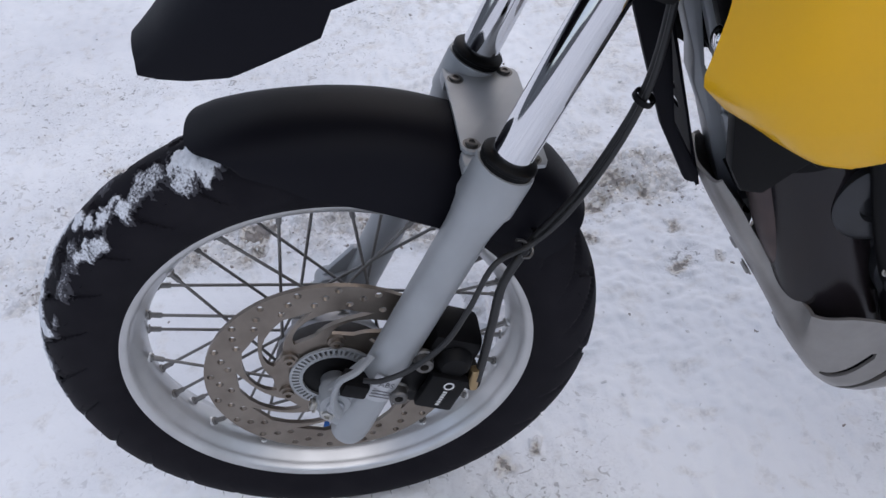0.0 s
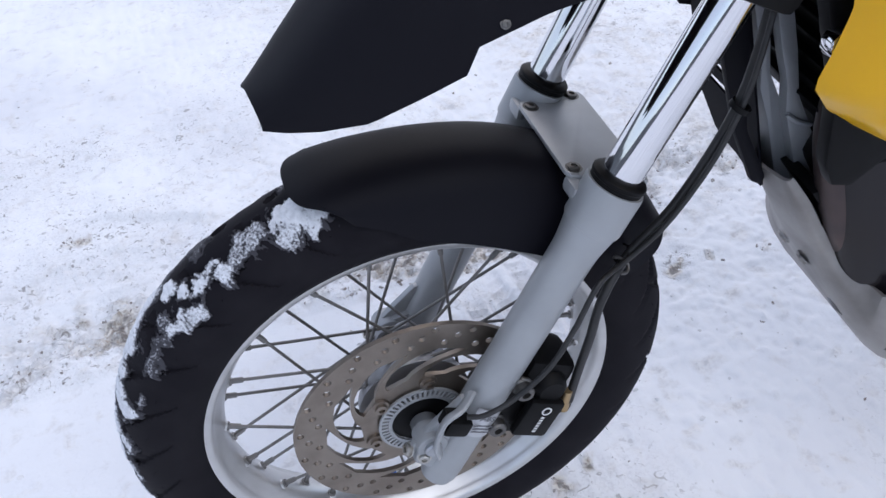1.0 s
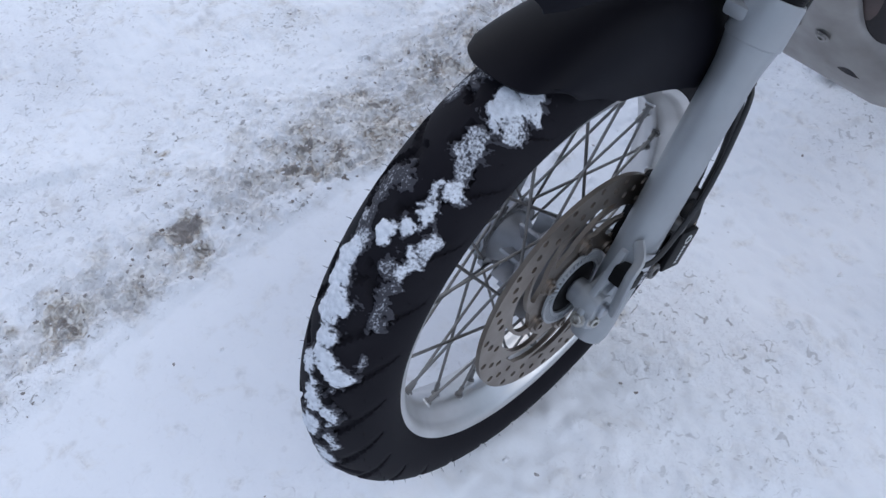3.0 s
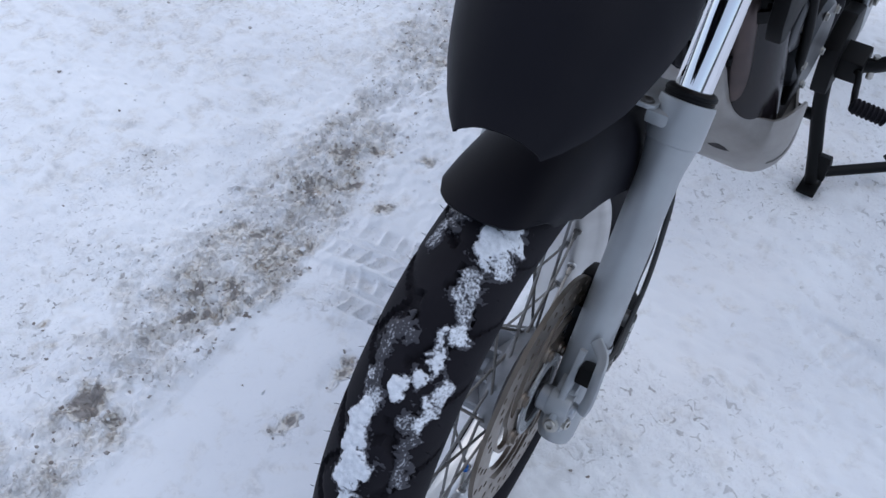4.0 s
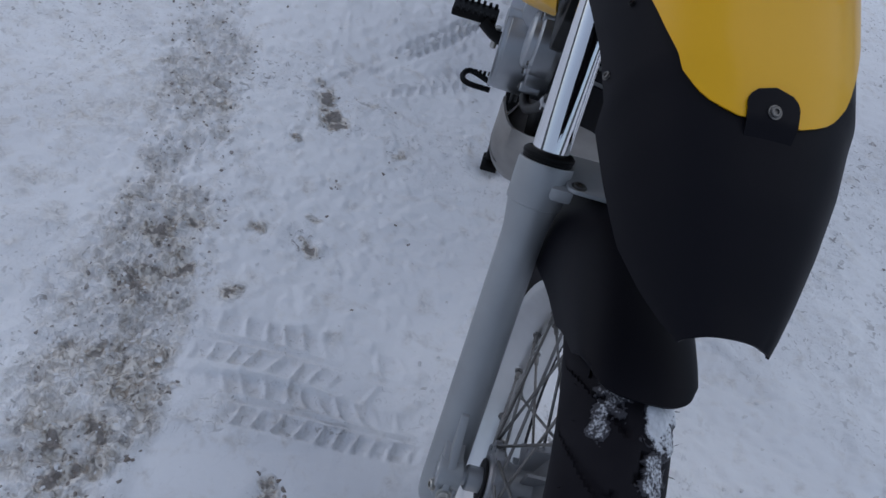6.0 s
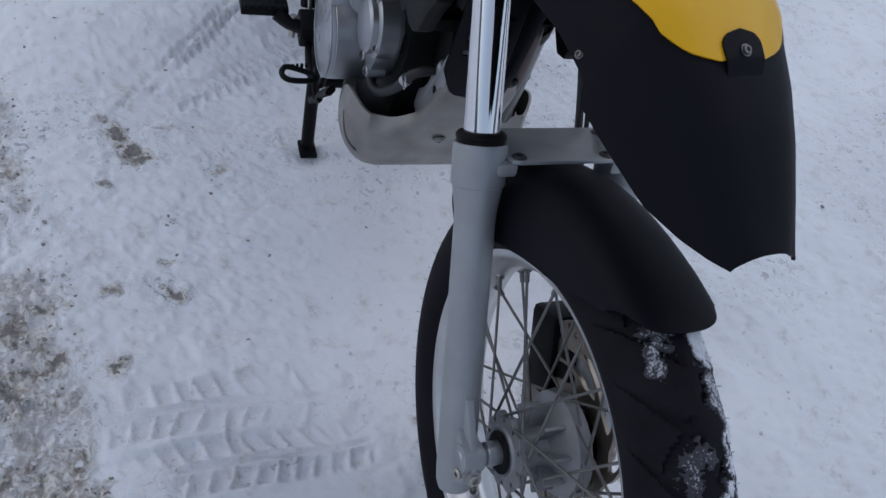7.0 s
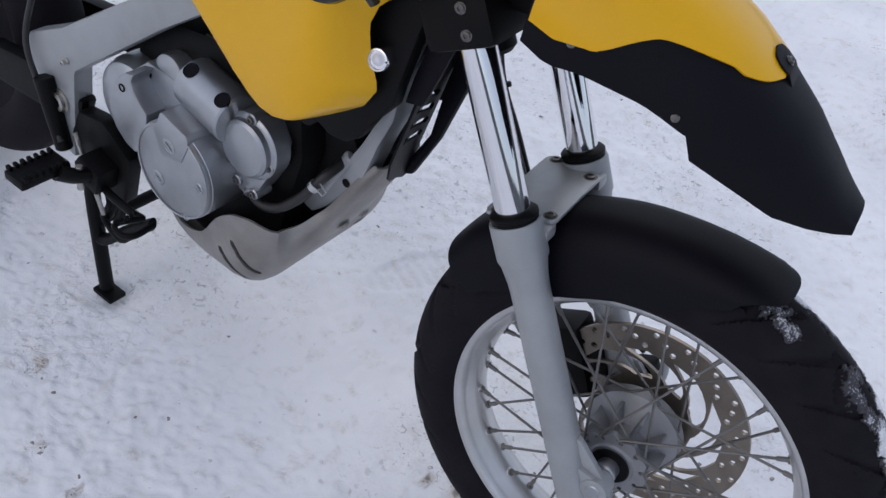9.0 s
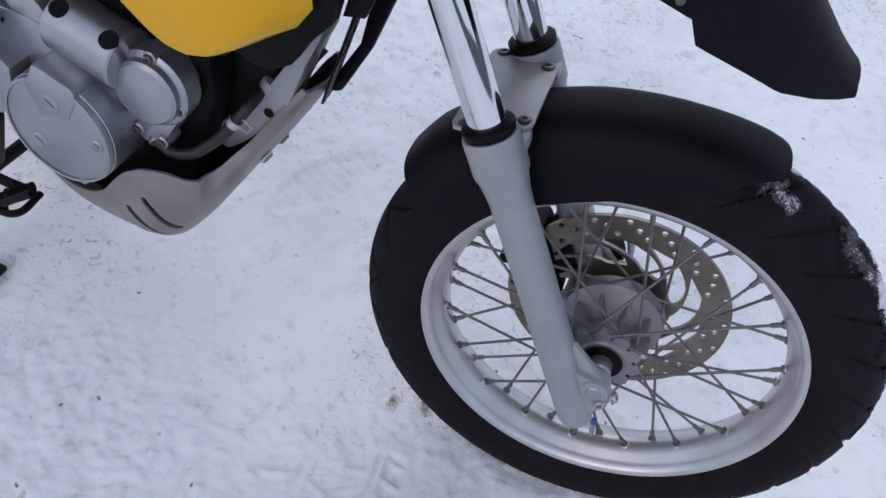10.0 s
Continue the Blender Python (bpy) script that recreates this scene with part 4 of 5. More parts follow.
def build_engine():
    # block in black for the shade it lies in, drawn down into the skid plate
    block = prism([(-0.86, 0.60), (-0.70, 0.63), (-0.54, 0.60), (-0.53, 0.52), (-0.555, 0.40), (-0.565, 0.325), (-0.605, 0.278), (-0.665, 0.262), (-0.76, 0.278), (-0.88, 0.42)], -0.092, 0.070, 0.02)
    engine = body_part("engine", block, DARK, bike, "dark engine block with silver covers")
    head = prism([(-0.72, 0.60), (-0.68, 0.82), (-0.46, 0.80), (-0.47, 0.60)], -0.085, 0.085, 0.012)
    head = body_part("cylinder", head, DARK, engine)
    for k in range(7):
        body_part("cooling_fin", box((0.26, 0.19, 0.004), (-0.585, 0, 0.63 + 0.022 * k), 0.001), DARK, head)
    body_part("oil_sump", rod((-0.602, 0.035, 0.335), (-0.585, 0.035, 0.60), 0.068, 0.060, 40, 0.012), CASTING, engine, "dark grey cast oil housing")
    # black masses that fill the gaps where deep shade lies
    body_part("crankcase_front", prism([(-0.50, 0.60), (-0.475, 0.55), (-0.525, 0.46), (-0.56, 0.37), (-0.63, 0.315), (-0.68, 0.35), (-0.68, 0.60)], -0.046, 0.070, 0.012), DARK, engine, "crankcase front, its black standing in for deep shade")
    body_part("sump", prism([(-0.80, 0.30), (-0.70, 0.262), (-0.62, 0.268), (-0.585, 0.30), (-0.560, 0.36), (-0.60, 0.40), (-0.80, 0.40)], -0.086, 0.100, 0.008), DARK, engine, "black sump mass standing in for the shade inside the skid plate")
    # side case that carries the covers
    case = prism([(-0.845, 0.515), (-0.80, 0.556), (-0.757, 0.556), (-0.700, 0.545), (-0.640, 0.556), (-0.612, 0.53), (-0.618, 0.48), (-0.66, 0.42), (-0.74, 0.40), (-0.83, 0.44)], -0.075, -0.126, 0.008)
    for k in range(3):
        p, q = Vector((-0.668 - 0.006 * k, 0, 0.520 - 0.012 * k)), Vector((-0.612, 0, 0.528 - 0.012 * k))
        rod((p.x, -0.127, p.z), (q.x, -0.124, q.z), 0.0042, segs=10, bevel=0.001, bm=case)
    body_part("side_case", case, ENGINE, engine, "grey cast side case with ribs")
    # clutch cover: a deep drum, its face with a raised tab across the upper front
    drum = disc_shape(-0.690, 0.452, 0.0745, -0.080, -0.172, 0.003, 64)
    face = []
    for k in range(72):
        a = 2 * math.pi * k / 72
        face.append((-0.690 + 0.0735 * math.cos(a), 0.452 + 0.0735 * math.sin(a)))
    drum = prism(face, -0.165, -0.1765, 0.003, drum)
    drum = prism([(-0.728, 0.512), (-0.718, 0.522), (-0.711, 0.541), (-0.706, 0.5415), (-0.661, 0.530), (-0.657, 0.524), (-0.657, 0.512), (-0.67, 0.48), (-0.71, 0.47)], -0.10, -0.1785, 0.0022, drum)
    revolve([(0.0715, 0.0), (0.0722, 0.0010), (0.071, 0.0018), (0.069, 0.0010)], 64, closed=True, bm=drum, m=axis_frame((-0.690, -0.1765, 0.452), (-0.690, -0.3, 0.452)))
    cover = body_part("clutch_cover", drum, ENGINE, engine, "round silver cast clutch cover")
    for x, z, r, y0 in ((-0.694, 0.494, 0.0125, -0.1785), (-0.720, 0.424, 0.0125, -0.1765), (-0.636, 0.456, 0.009, -0.1765), (-0.662, 0.388, 0.0055, -0.1765)):
        plug = revolve([(r, 0), (r, 0.0012), (r * 0.88, 0.0022), (r * 0.62, 0.0022), (r * 0.55, 0.0008), (r * 0.1, 0.0008)], 24, m=axis_frame((x, y0 + 0.0006, z), (x, -1, z)))
        box((r * 1.5, 0.0016, r * 0.28), (x, y0 - 0.0010, z), 0.0003, turn=(0, 35, 0), bm=plug)
        body_part("plug", plug, ENGINE, cover)
    # gear cover behind it: a rounded drum with a crescent face, open towards the starter
    upper = revolve([(0.070, 0.0), (0.070, 0.045), (0.064, 0.062), (0.050, 0.072), (0.02, 0.076)], 48, m=axis_frame((-0.842, -0.062, 0.462), (-0.842, -0.3, 0.462)))
    crescent = [(-0.786, 0.5535), (-0.7935, 0.537), (-0.787, 0.523), (-0.775, 0.510), (-0.762, 0.500), (-0.764, 0.470), (-0.770, 0.44), (-0.790, 0.418), (-0.812, 0.424), (-0.834, 0.443), (-0.846, 0.470), (-0.842, 0.497), (-0.826, 0.527), (-0.806, 0.547)]
    upper = prism(crescent, -0.08, -0.160, 0.005, upper)
    gear = body_part("gear_cover", upper, ENGINE, engine, "silver cast gear cover")
    # dark disc laid on the face for the shade inside a small recess
    body_part("recess_shade", revolve([(0.0062, -0.004), (0.0062, 0.0012), (0.0045, 0.0014), (0.0042, -0.001), (0.0005, -0.001)], 20, m=axis_frame((-0.812, -0.160, 0.520), (-0.812, -1, 0.520))), DARK, gear)
    # starter barrel on top, its dome behind
    s0, s1 = Vector((-0.718, -0.1093, 0.5617)), Vector((-0.620, -0.124, 0.5555))
    barrel = rod(s0, s1, 0.0372, segs=48, bevel=0.0025)
    starter = body_part("starter_cover", barrel, ENGINE, engine, "silver barrel-shaped cover with two recesses drawn as black discs")
    # two black discs on the barrel, painted shade of its recesses
    for k in (0.15, 0.88):
        out = Vector((0.0, -0.52, 0.85)).normalized()
        p = s0.lerp(s1, k) + out * 0.0384
        body_part("recess_shade", revolve([(0.0112, -0.006), (0.0112, 0.0004), (0.0104, 0.0006), (0.0096, -0.0003), (0.0003, -0.0003)], 24, m=axis_frame(p, p + out)), BLACK, starter)
    dome = revolve([(0.0335, -0.04), (0.0335, 0.02), (0.0315, 0.026), (0.022, 0.030), (0.012, 0.0315), (0.001, 0.032)], 40, m=axis_frame((-0.762, -0.092, 0.545), (-0.775, -0.3, 0.560)))
    dome = body_part("generator_dome", dome, ENGINE, engine, "polished silver dome")
    box_ = box((0.012, 0.012, 0.016), (-0.797, -0.122, 0.535), 0.002, (0, 20, 0))
    body_part("sensor_plug", box_, BLACK, engine)
    # water pump
    pump = revolve([(0.049, 0), (0.049, 0.026), (0.046, 0.029), (0.042, 0.030), (0.041, 0.038), (0.037, 0.042), (0.022, 0.0445), (0.001, 0.045)], 48, m=axis_frame((-0.593, -0.100, 0.529), (-0.593, -0.3, 0.534)))
    pump = prism([(-0.634, 0.493), (-0.622, 0.560), (-0.60, 0.578), (-0.568, 0.572), (-0.551, 0.546), (-0.556, 0.500), (-0.575, 0.462), (-0.590, 0.443), (-0.612, 0.443), (-0.620, 0.46)], -0.085, -0.126, 0.005, pump)
    pump = body_part("water_pump", pump, ENGINE, engine, "silver cast water pump cover")
    for x, z in ((-0.590, 0.575), (-0.555, 0.517), (-0.630, 0.548), (-0.613, 0.462), (-0.580, 0.456), (-0.628, 0.49)):
        boss = rod((x, -0.10, z), (x, -0.131, z), 0.0085, segs=18, bevel=0.0015)
        body_part("screw_boss", boss, ENGINE, pump)
        add_bolt(pump, (x, -0.131, z), (0, -1, 0), 0.0048, 0.003, DULL, BODY)
    body_part("hose_spigot", rod((-0.603, -0.110, 0.455), (-0.590, -0.124, 0.447), 0.010, segs=18, bevel=0.001), ENGINE, pump)
    body_part("coolant_hose", tube([(-0.594, -0.120, 0.449), (-0.575, -0.118, 0.436), (-0.548, -0.112, 0.443), (-0.522, -0.100, 0.470), (-0.507, -0.093, 0.494), (-0.496, -0.086, 0.515), (-0.492, -0.068, 0.524), (-0.494, -0.050, 0.526)], 0.0074, 14), HOSE, engine, "black coolant hose")
    body_part("hose_clamp", revolve([(0.0076, -0.0045), (0.0088, -0.0045), (0.0088, 0.0045), (0.0076, 0.0045)], 24, closed=True, m=axis_frame((-0.505, -0.092, 0.498), (-0.492, -0.084, 0.526))), LABEL, engine)
    body_part("hose_clip", tube([(-0.498, -0.099, 0.503), (-0.484, -0.099, 0.497), (-0.478, -0.099, 0.507), (-0.490, -0.099, 0.515)], 0.0009, 8, steps=1), LABEL, engine)
    # left side: sprocket cover and generator housing
    left = disc_shape(-0.66, 0.47, 0.070, 0.09, 0.125, 0.008)
    left = revolve([(0.045, 0), (0.045, 0.01), (0.038, 0.014), (0.02, 0.014), (0.018, 0.008)], 36, bm=left, m=axis_frame((-0.578, 0.10, 0.549), (-0.578, 1, 0.549)))
    lc = body_part("generator_cover", left, CASTING, engine, "dark grey cast generator cover")
    for a in range(5):
        add_bolt(lc, (-0.66 + 0.06 * math.cos(a * 1.26), 0.125, 0.47 + 0.06 * math.sin(a * 1.26)), (0, 1, 0), 0.0055, 0.005, m=BODY)
    return engine


engine = build_engine()
body_part("exhaust_pipe", tube([(-0.48, 0.05, 0.66), (-0.475, 0.055, 0.60), (-0.50, 0.06, 0.50), (-0.545, 0.06, 0.41), (-0.61, 0.05, 0.345), (-0.70, 0.04, 0.32)], 0.021, 20), material("heat_stained_steel", (0.10, 0.075, 0.07), 0.4, 0.8, second=(0.05, 0.045, 0.05), scale=20), bike, "heat-stained exhaust pipe")


# ---- frame ----
SPAR_RIGHT = [(-0.383, 0.795), (-0.409, 0.7), (-0.419, 0.664), (-0.422, 0.631), (-0.438, 0.586), (-0.461, 0.499), (-0.513, 0.435), (-0.534, 0.414), (-0.55, 0.417), (-0.563, 0.443), (-0.534, 0.463), (-0.498, 0.508), (-0.466, 0.572), (-0.45, 0.611), (-0.432, 0.649), (-0.416, 0.758), (-0.403, 0.802)]
SPAR_LEFT = [(-0.413, 0.744), (-0.432, 0.675), (-0.443, 0.640), (-0.447, 0.607), (-0.470, 0.530), (-0.484, 0.482), (-0.517, 0.430), (-0.560, 0.420), (-0.547, 0.475), (-0.529, 0.491), (-0.504, 0.526), (-0.485, 0.573), (-0.461, 0.623), (-0.449, 0.679), (-0.433, 0.741)]
for side in (-1, 1):
    spar = prism(SPAR_LEFT if side > 0 else SPAR_RIGHT, *((-0.012, 0.006) if side > 0 else (-0.010, -0.055)), 0.004)
    if side < 0:
        spar = rod((-0.482, -0.046, 0.541), (-0.521, -0.046, 0.456), 0.0115, 0.0105, 14, 0.003, bm=spar)
    else:
        spar = tube([(-0.449, 0.006, 0.603), (-0.462, 0.008, 0.592), (-0.480, 0.007, 0.583)], 0.003, 8, bm=spar)
    o = body_part("frame_spar", spar, SILVER, bike, "silver painted lower frame spar")
    hole = (-0.494, 0.0062, 0.470) if side > 0 else (-0.48, -0.0555, 0.5)
    # no opening is cut: a dark disc on the spar gives the hole's shade
    body_part("spar_hole_shade", revolve([(0.0065, 0), (0.0065, 0.0008), (0.0005, 0.001)], 24, m=axis_frame(hole, (hole[0], side, hole[2]))), DARK, o)
    beam = prism([(-0.62, 0.795), (-0.70, 0.735), (-0.765, 0.685), (-0.985, 0.525), (-1.075, 0.475), (-1.085, 0.44), (-1.04, 0.30), (-0.985, 0.28), (-0.975, 0.36), (-0.965, 0.455), (-0.76, 0.625), (-0.66, 0.70), (-0.6, 0.76)],
                 side * 0.095, side * 0.132, 0.008)
    beam = body_part("frame_beam", beam, SILVER, bike, "silver painted main frame beam")
    for x, z, r in ((-1.005, 0.385, 0.016), (-0.978, 0.470, 0.004)):
        body_part("pivot_bolt", revolve([(r * 1.3, 0), (r * 1.3, 0.003), (r, 0.004), (r, 0.010), (r * 0.6, 0.011), (r * 0.6, 0.006)], 24, m=axis_frame((x, side * 0.132, z), (x, side, z))), BOLT, beam)

part("steering_head", rod(on_fork(0.16, 0, -0.045), on_fork(0.40, 0, -0.045), 0.032, segs=28, bevel=0.006), DARK, bike)
# dark inner fairing between the side panels
inner = prism([(-0.395, 0.90), (-0.405, 0.86), (-0.436, 0.80), (-0.472, 0.70), (-0.482, 0.655), (-0.490, 0.625), (-0.505, 0.606), (-0.515, 0.606), (-0.53, 0.615), (-0.66, 0.66), (-0.75, 0.76), (-0.72, 0.93), (-0.42, 0.96)], -0.118, 0.118, 0.012)
body_part("inner_fairing", inner, DARK, bike, "matt black inner fairing below the tank", 40)
body_part("frame_plate", prism([(-0.462, 0.53), (-0.512, 0.455), (-0.53, 0.44), (-0.535, 0.45), (-0.475, 0.535)], -0.045, 0.060, 0.002), DARK, bike, "dark plate between the spars")
tank = rod((-0.512, 0.052, 0.630), (-0.588, 0.060, 0.340), 0.052, 0.060, 48, 0.012)
tank = body_part("oil_tank", tank, TANK, bike, "glossy dark brown-black oil tank behind the skid plate", 40)
body_part("tank_band", revolve([(0.0535, -0.010), (0.0555, -0.010), (0.0555, 0.010), (0.0535, 0.010)], 40, closed=True, m=axis_frame((-0.518, 0.0525, 0.607), (-0.588, 0.060, 0.340))), DARK, tank)
body_part("oil_line", tube([(-0.560, 0.112, 0.62), (-0.580, 0.120, 0.53), (-0.605, 0.118, 0.45), (-0.625, 0.110, 0.385)], 0.0075, 12), DARK, tank)
# black shroud on the right, closing the gap beside the panel
shroud = prism([(-0.345, 0.86), (-0.356, 0.841), (-0.366, 0.803), (-0.379, 0.734), (-0.384, 0.700), (-0.407, 0.668), (-0.424, 0.634), (-0.445, 0.618), (-0.468, 0.615), (-0.54, 0.64), (-0.52, 0.88)], -0.119, -0.097, 0.004)
body_part("side_shroud", shroud, DARK, bike, "matt black shroud behind the yellow panel")
shroud = prism([(-0.37, 0.86), (-0.402, 0.75), (-0.417, 0.70), (-0.421, 0.651), (-0.423, 0.619), (-0.435, 0.591), (-0.457, 0.585), (-0.483, 0.606), (-0.54, 0.64), (-0.52, 0.88)], 0.098, 0.119, 0.004)
body_part("side_shroud", shroud, DARK, bike, "matt black shroud behind the yellow panel")

# slotted deflector beside the front spar
across, along = Vector((-0.2, 1.0, 0.0)).normalized(), Vector((0.21, 0.0, 1.0)).normalized()
dm = Matrix.Translation((-0.407, 0, 0.624)) @ Matrix((across, along, across.cross(along))).transposed().to_4x4()
slots = []
for k in range(4):
    b0, b1 = 0.002 + 0.0265 * k, -0.021 + 0.0235 * k
    slots.append([(-0.069, b0 - 0.005), (-0.012, b1 - 0.001), (-0.007, b1 + 0.004), (-0.009, b1 + 0.009), (-0.014, b1 + 0.0105), (-0.069, b0 + 0.0055)])
guard = cutout([(-0.084, -0.030), (-0.066, -0.070), (-0.056, -0.080), (-0.030, -0.092), (0.002, -0.112), (0.009, -0.112), (0.010, -0.02), (0.008, 0.16), (-0.088, 0.16)], slots, 0.003, dm)
soften(guard, 0.0008, 1)
guard = body_part("air_deflector", guard, BLACK, bike, "black plastic air deflector with four slots")
body_part("deflector_blade", prism([(-0.340, 0.790), (-0.380, 0.790), (-0.386, 0.730), (-0.400, 0.601), (-0.431, 0.532), (-0.432, 0.524), (-0.424, 0.520), (-0.415, 0.526), (-0.385, 0.600), (-0.364, 0.68), (-0.348, 0.744)], 0.002, 0.014, 0.004), BLACK, guard)
body_part("deflector_flange", prism([(-0.384, 0.698), (-0.378, 0.735), (-0.358, 0.822), (-0.330, 0.805), (-0.346, 0.75), (-0.360, 0.705)], -0.094, -0.088, 0.001), BLACK, guard)


# ---- yellow side panels ----
def build_side_panel(side):
    z_k = np.array([0.638, 0.648, 0.665, 0.690, 0.725, 0.76, 0.80, 0.83, 0.85, 0.875, 0.90, 0.93, 0.96, 1.0])
    front = np.array([-0.510, -0.470, -0.442, -0.415, -0.391, -0.394, -0.398, -0.392, -0.378, -0.345, -0.290, -0.235, -0.190, -0.16])
    back = np.array([-0.545, -0.572, -0.598, -0.626, -0.668, -0.705, -0.735, -0.752, -0.765, -0.775, -0.785, -0.795, -0.80, -0.80])
    out = np.array([0.143, 0.148, 0.154, 0.162, 0.170, 0.177, 0.181, 0.183, 0.183, 0.178, 0.171, 0.160, 0.147, 0.125])
    if side > 0:
        front = front + 0.006 * np.exp(-((z_k - 0.725) / 0.045) ** 2)
    else:
        front[1:8] = (-0.474, -0.446, -0.416, -0.396, -0.411, -0.414, -0.402)
        out[:5] = (0.160, 0.164, 0.168, 0.172, 0.175)
    rows = []
    for z in np.concatenate([np.linspace(0.638, 0.70, 16), np.linspace(0.71, 1.0, 26)]):
        f, b, y = (float(np.interp(z, z_k, q)) for q in (front, back, out))
        row = []
        for k in range(29):
            u = k / 28
            x = b + (f - b) * u
            fold = 0.040 * max(0.0, (u - 0.82) / 0.18) ** 2.2 + 0.016 * max(0.0, (0.1 - u) / 0.1) ** 2
            crease = 0.010 * math.exp(-((x + 0.50 - 0.5 * (z - 0.66)) / 0.06) ** 2) - 0.008 * math.exp(-((x + 0.42 - 0.2 * (z - 0.75)) / 0.03) ** 2)
            nose = 0.05 * max(0.0, (x + 0.36) / 0.2) ** 1.2
            row.append((x, side * (y - fold + crease * (1 if z < 0.86 else 0.3) - nose), z + 0.0))
        rows.append(row)
    panel = body_part("side_panel", skin(rows, -0.004 if side > 0 else 0.004), YELLOW, bike, "glossy yellow side panel", 50)
    # round emblem as plain coloured shapes
    em = axis_frame((-0.452, side * 0.180, 0.874), (-0.452 + 0.01, side * 1.0, 1.112))
    part("emblem", revolve([(0.047, -0.012), (0.050, -0.004), (0.049, 0.003), (0.044, 0.005), (0.01, 0.0055)], 48, m=BODY @ em), GLASSY, panel, "round black emblem with blue and white quarters")
    part("emblem_ring", revolve([(0.0425, 0.004), (0.0440, 0.004), (0.0440, 0.0065), (0.0425, 0.0065)], 48, closed=True, m=BODY @ em), LABEL, panel)
    for q in range(4):
        wedge = [(0.0, 0.0)] + [(0.027 * math.cos(a), 0.027 * math.sin(a)) for a in np.linspace(q * math.pi / 2, (q + 1) * math.pi / 2, 10)]
        part("emblem_quarter", cutout(wedge, [], 0.001, BODY @ em @ Matrix.Translation((0, 0, 0.0066))), BLUE if q % 2 else WHITE, panel)
    part("emblem_tab", box((0.034, 0.012, 0.008), (0, 0, 0), 0.003), GLASSY, panel, m=BODY @ pose(-0.400, side * 0.174, 0.854, 0, 35, 0))
    # round chromed fixing in front of the panel
    lamp = axis_frame((-0.403, side * 0.119, 0.757), (-0.380, side * 0.3, 0.803))
    fix = part("reflector", revolve([(0.0135, 0), (0.0135, 0.018), (0.0126, 0.0200), (0.0108, 0.0205), (0.0098, 0.018)], 32, m=BODY @ lamp), CHROME, bike, "small round chrome-rimmed fitting")
    part("reflector_lens", revolve([(0.0102, 0.016), (0.0075, 0.0175), (0.0055, 0.0205), (0.003, 0.0222), (0.0005, 0.0226)], 28, m=BODY @ lamp), LENS, fix)
    return panel


for side in (-1, 1):
    build_side_panel(side)
# tank between the panels, closing the top
top = []
for x in np.linspace(-0.80, -0.20, 18):
    top.append([(float(x), 0.148 * math.sin(a), 0.955 + 0.055 * math.cos(a)) for a in np.linspace(-1.45, 1.45, 15)])
body_part("fuel_tank", skin(top, 0.004), YELLOW, bike, "yellow tank cover", 50)


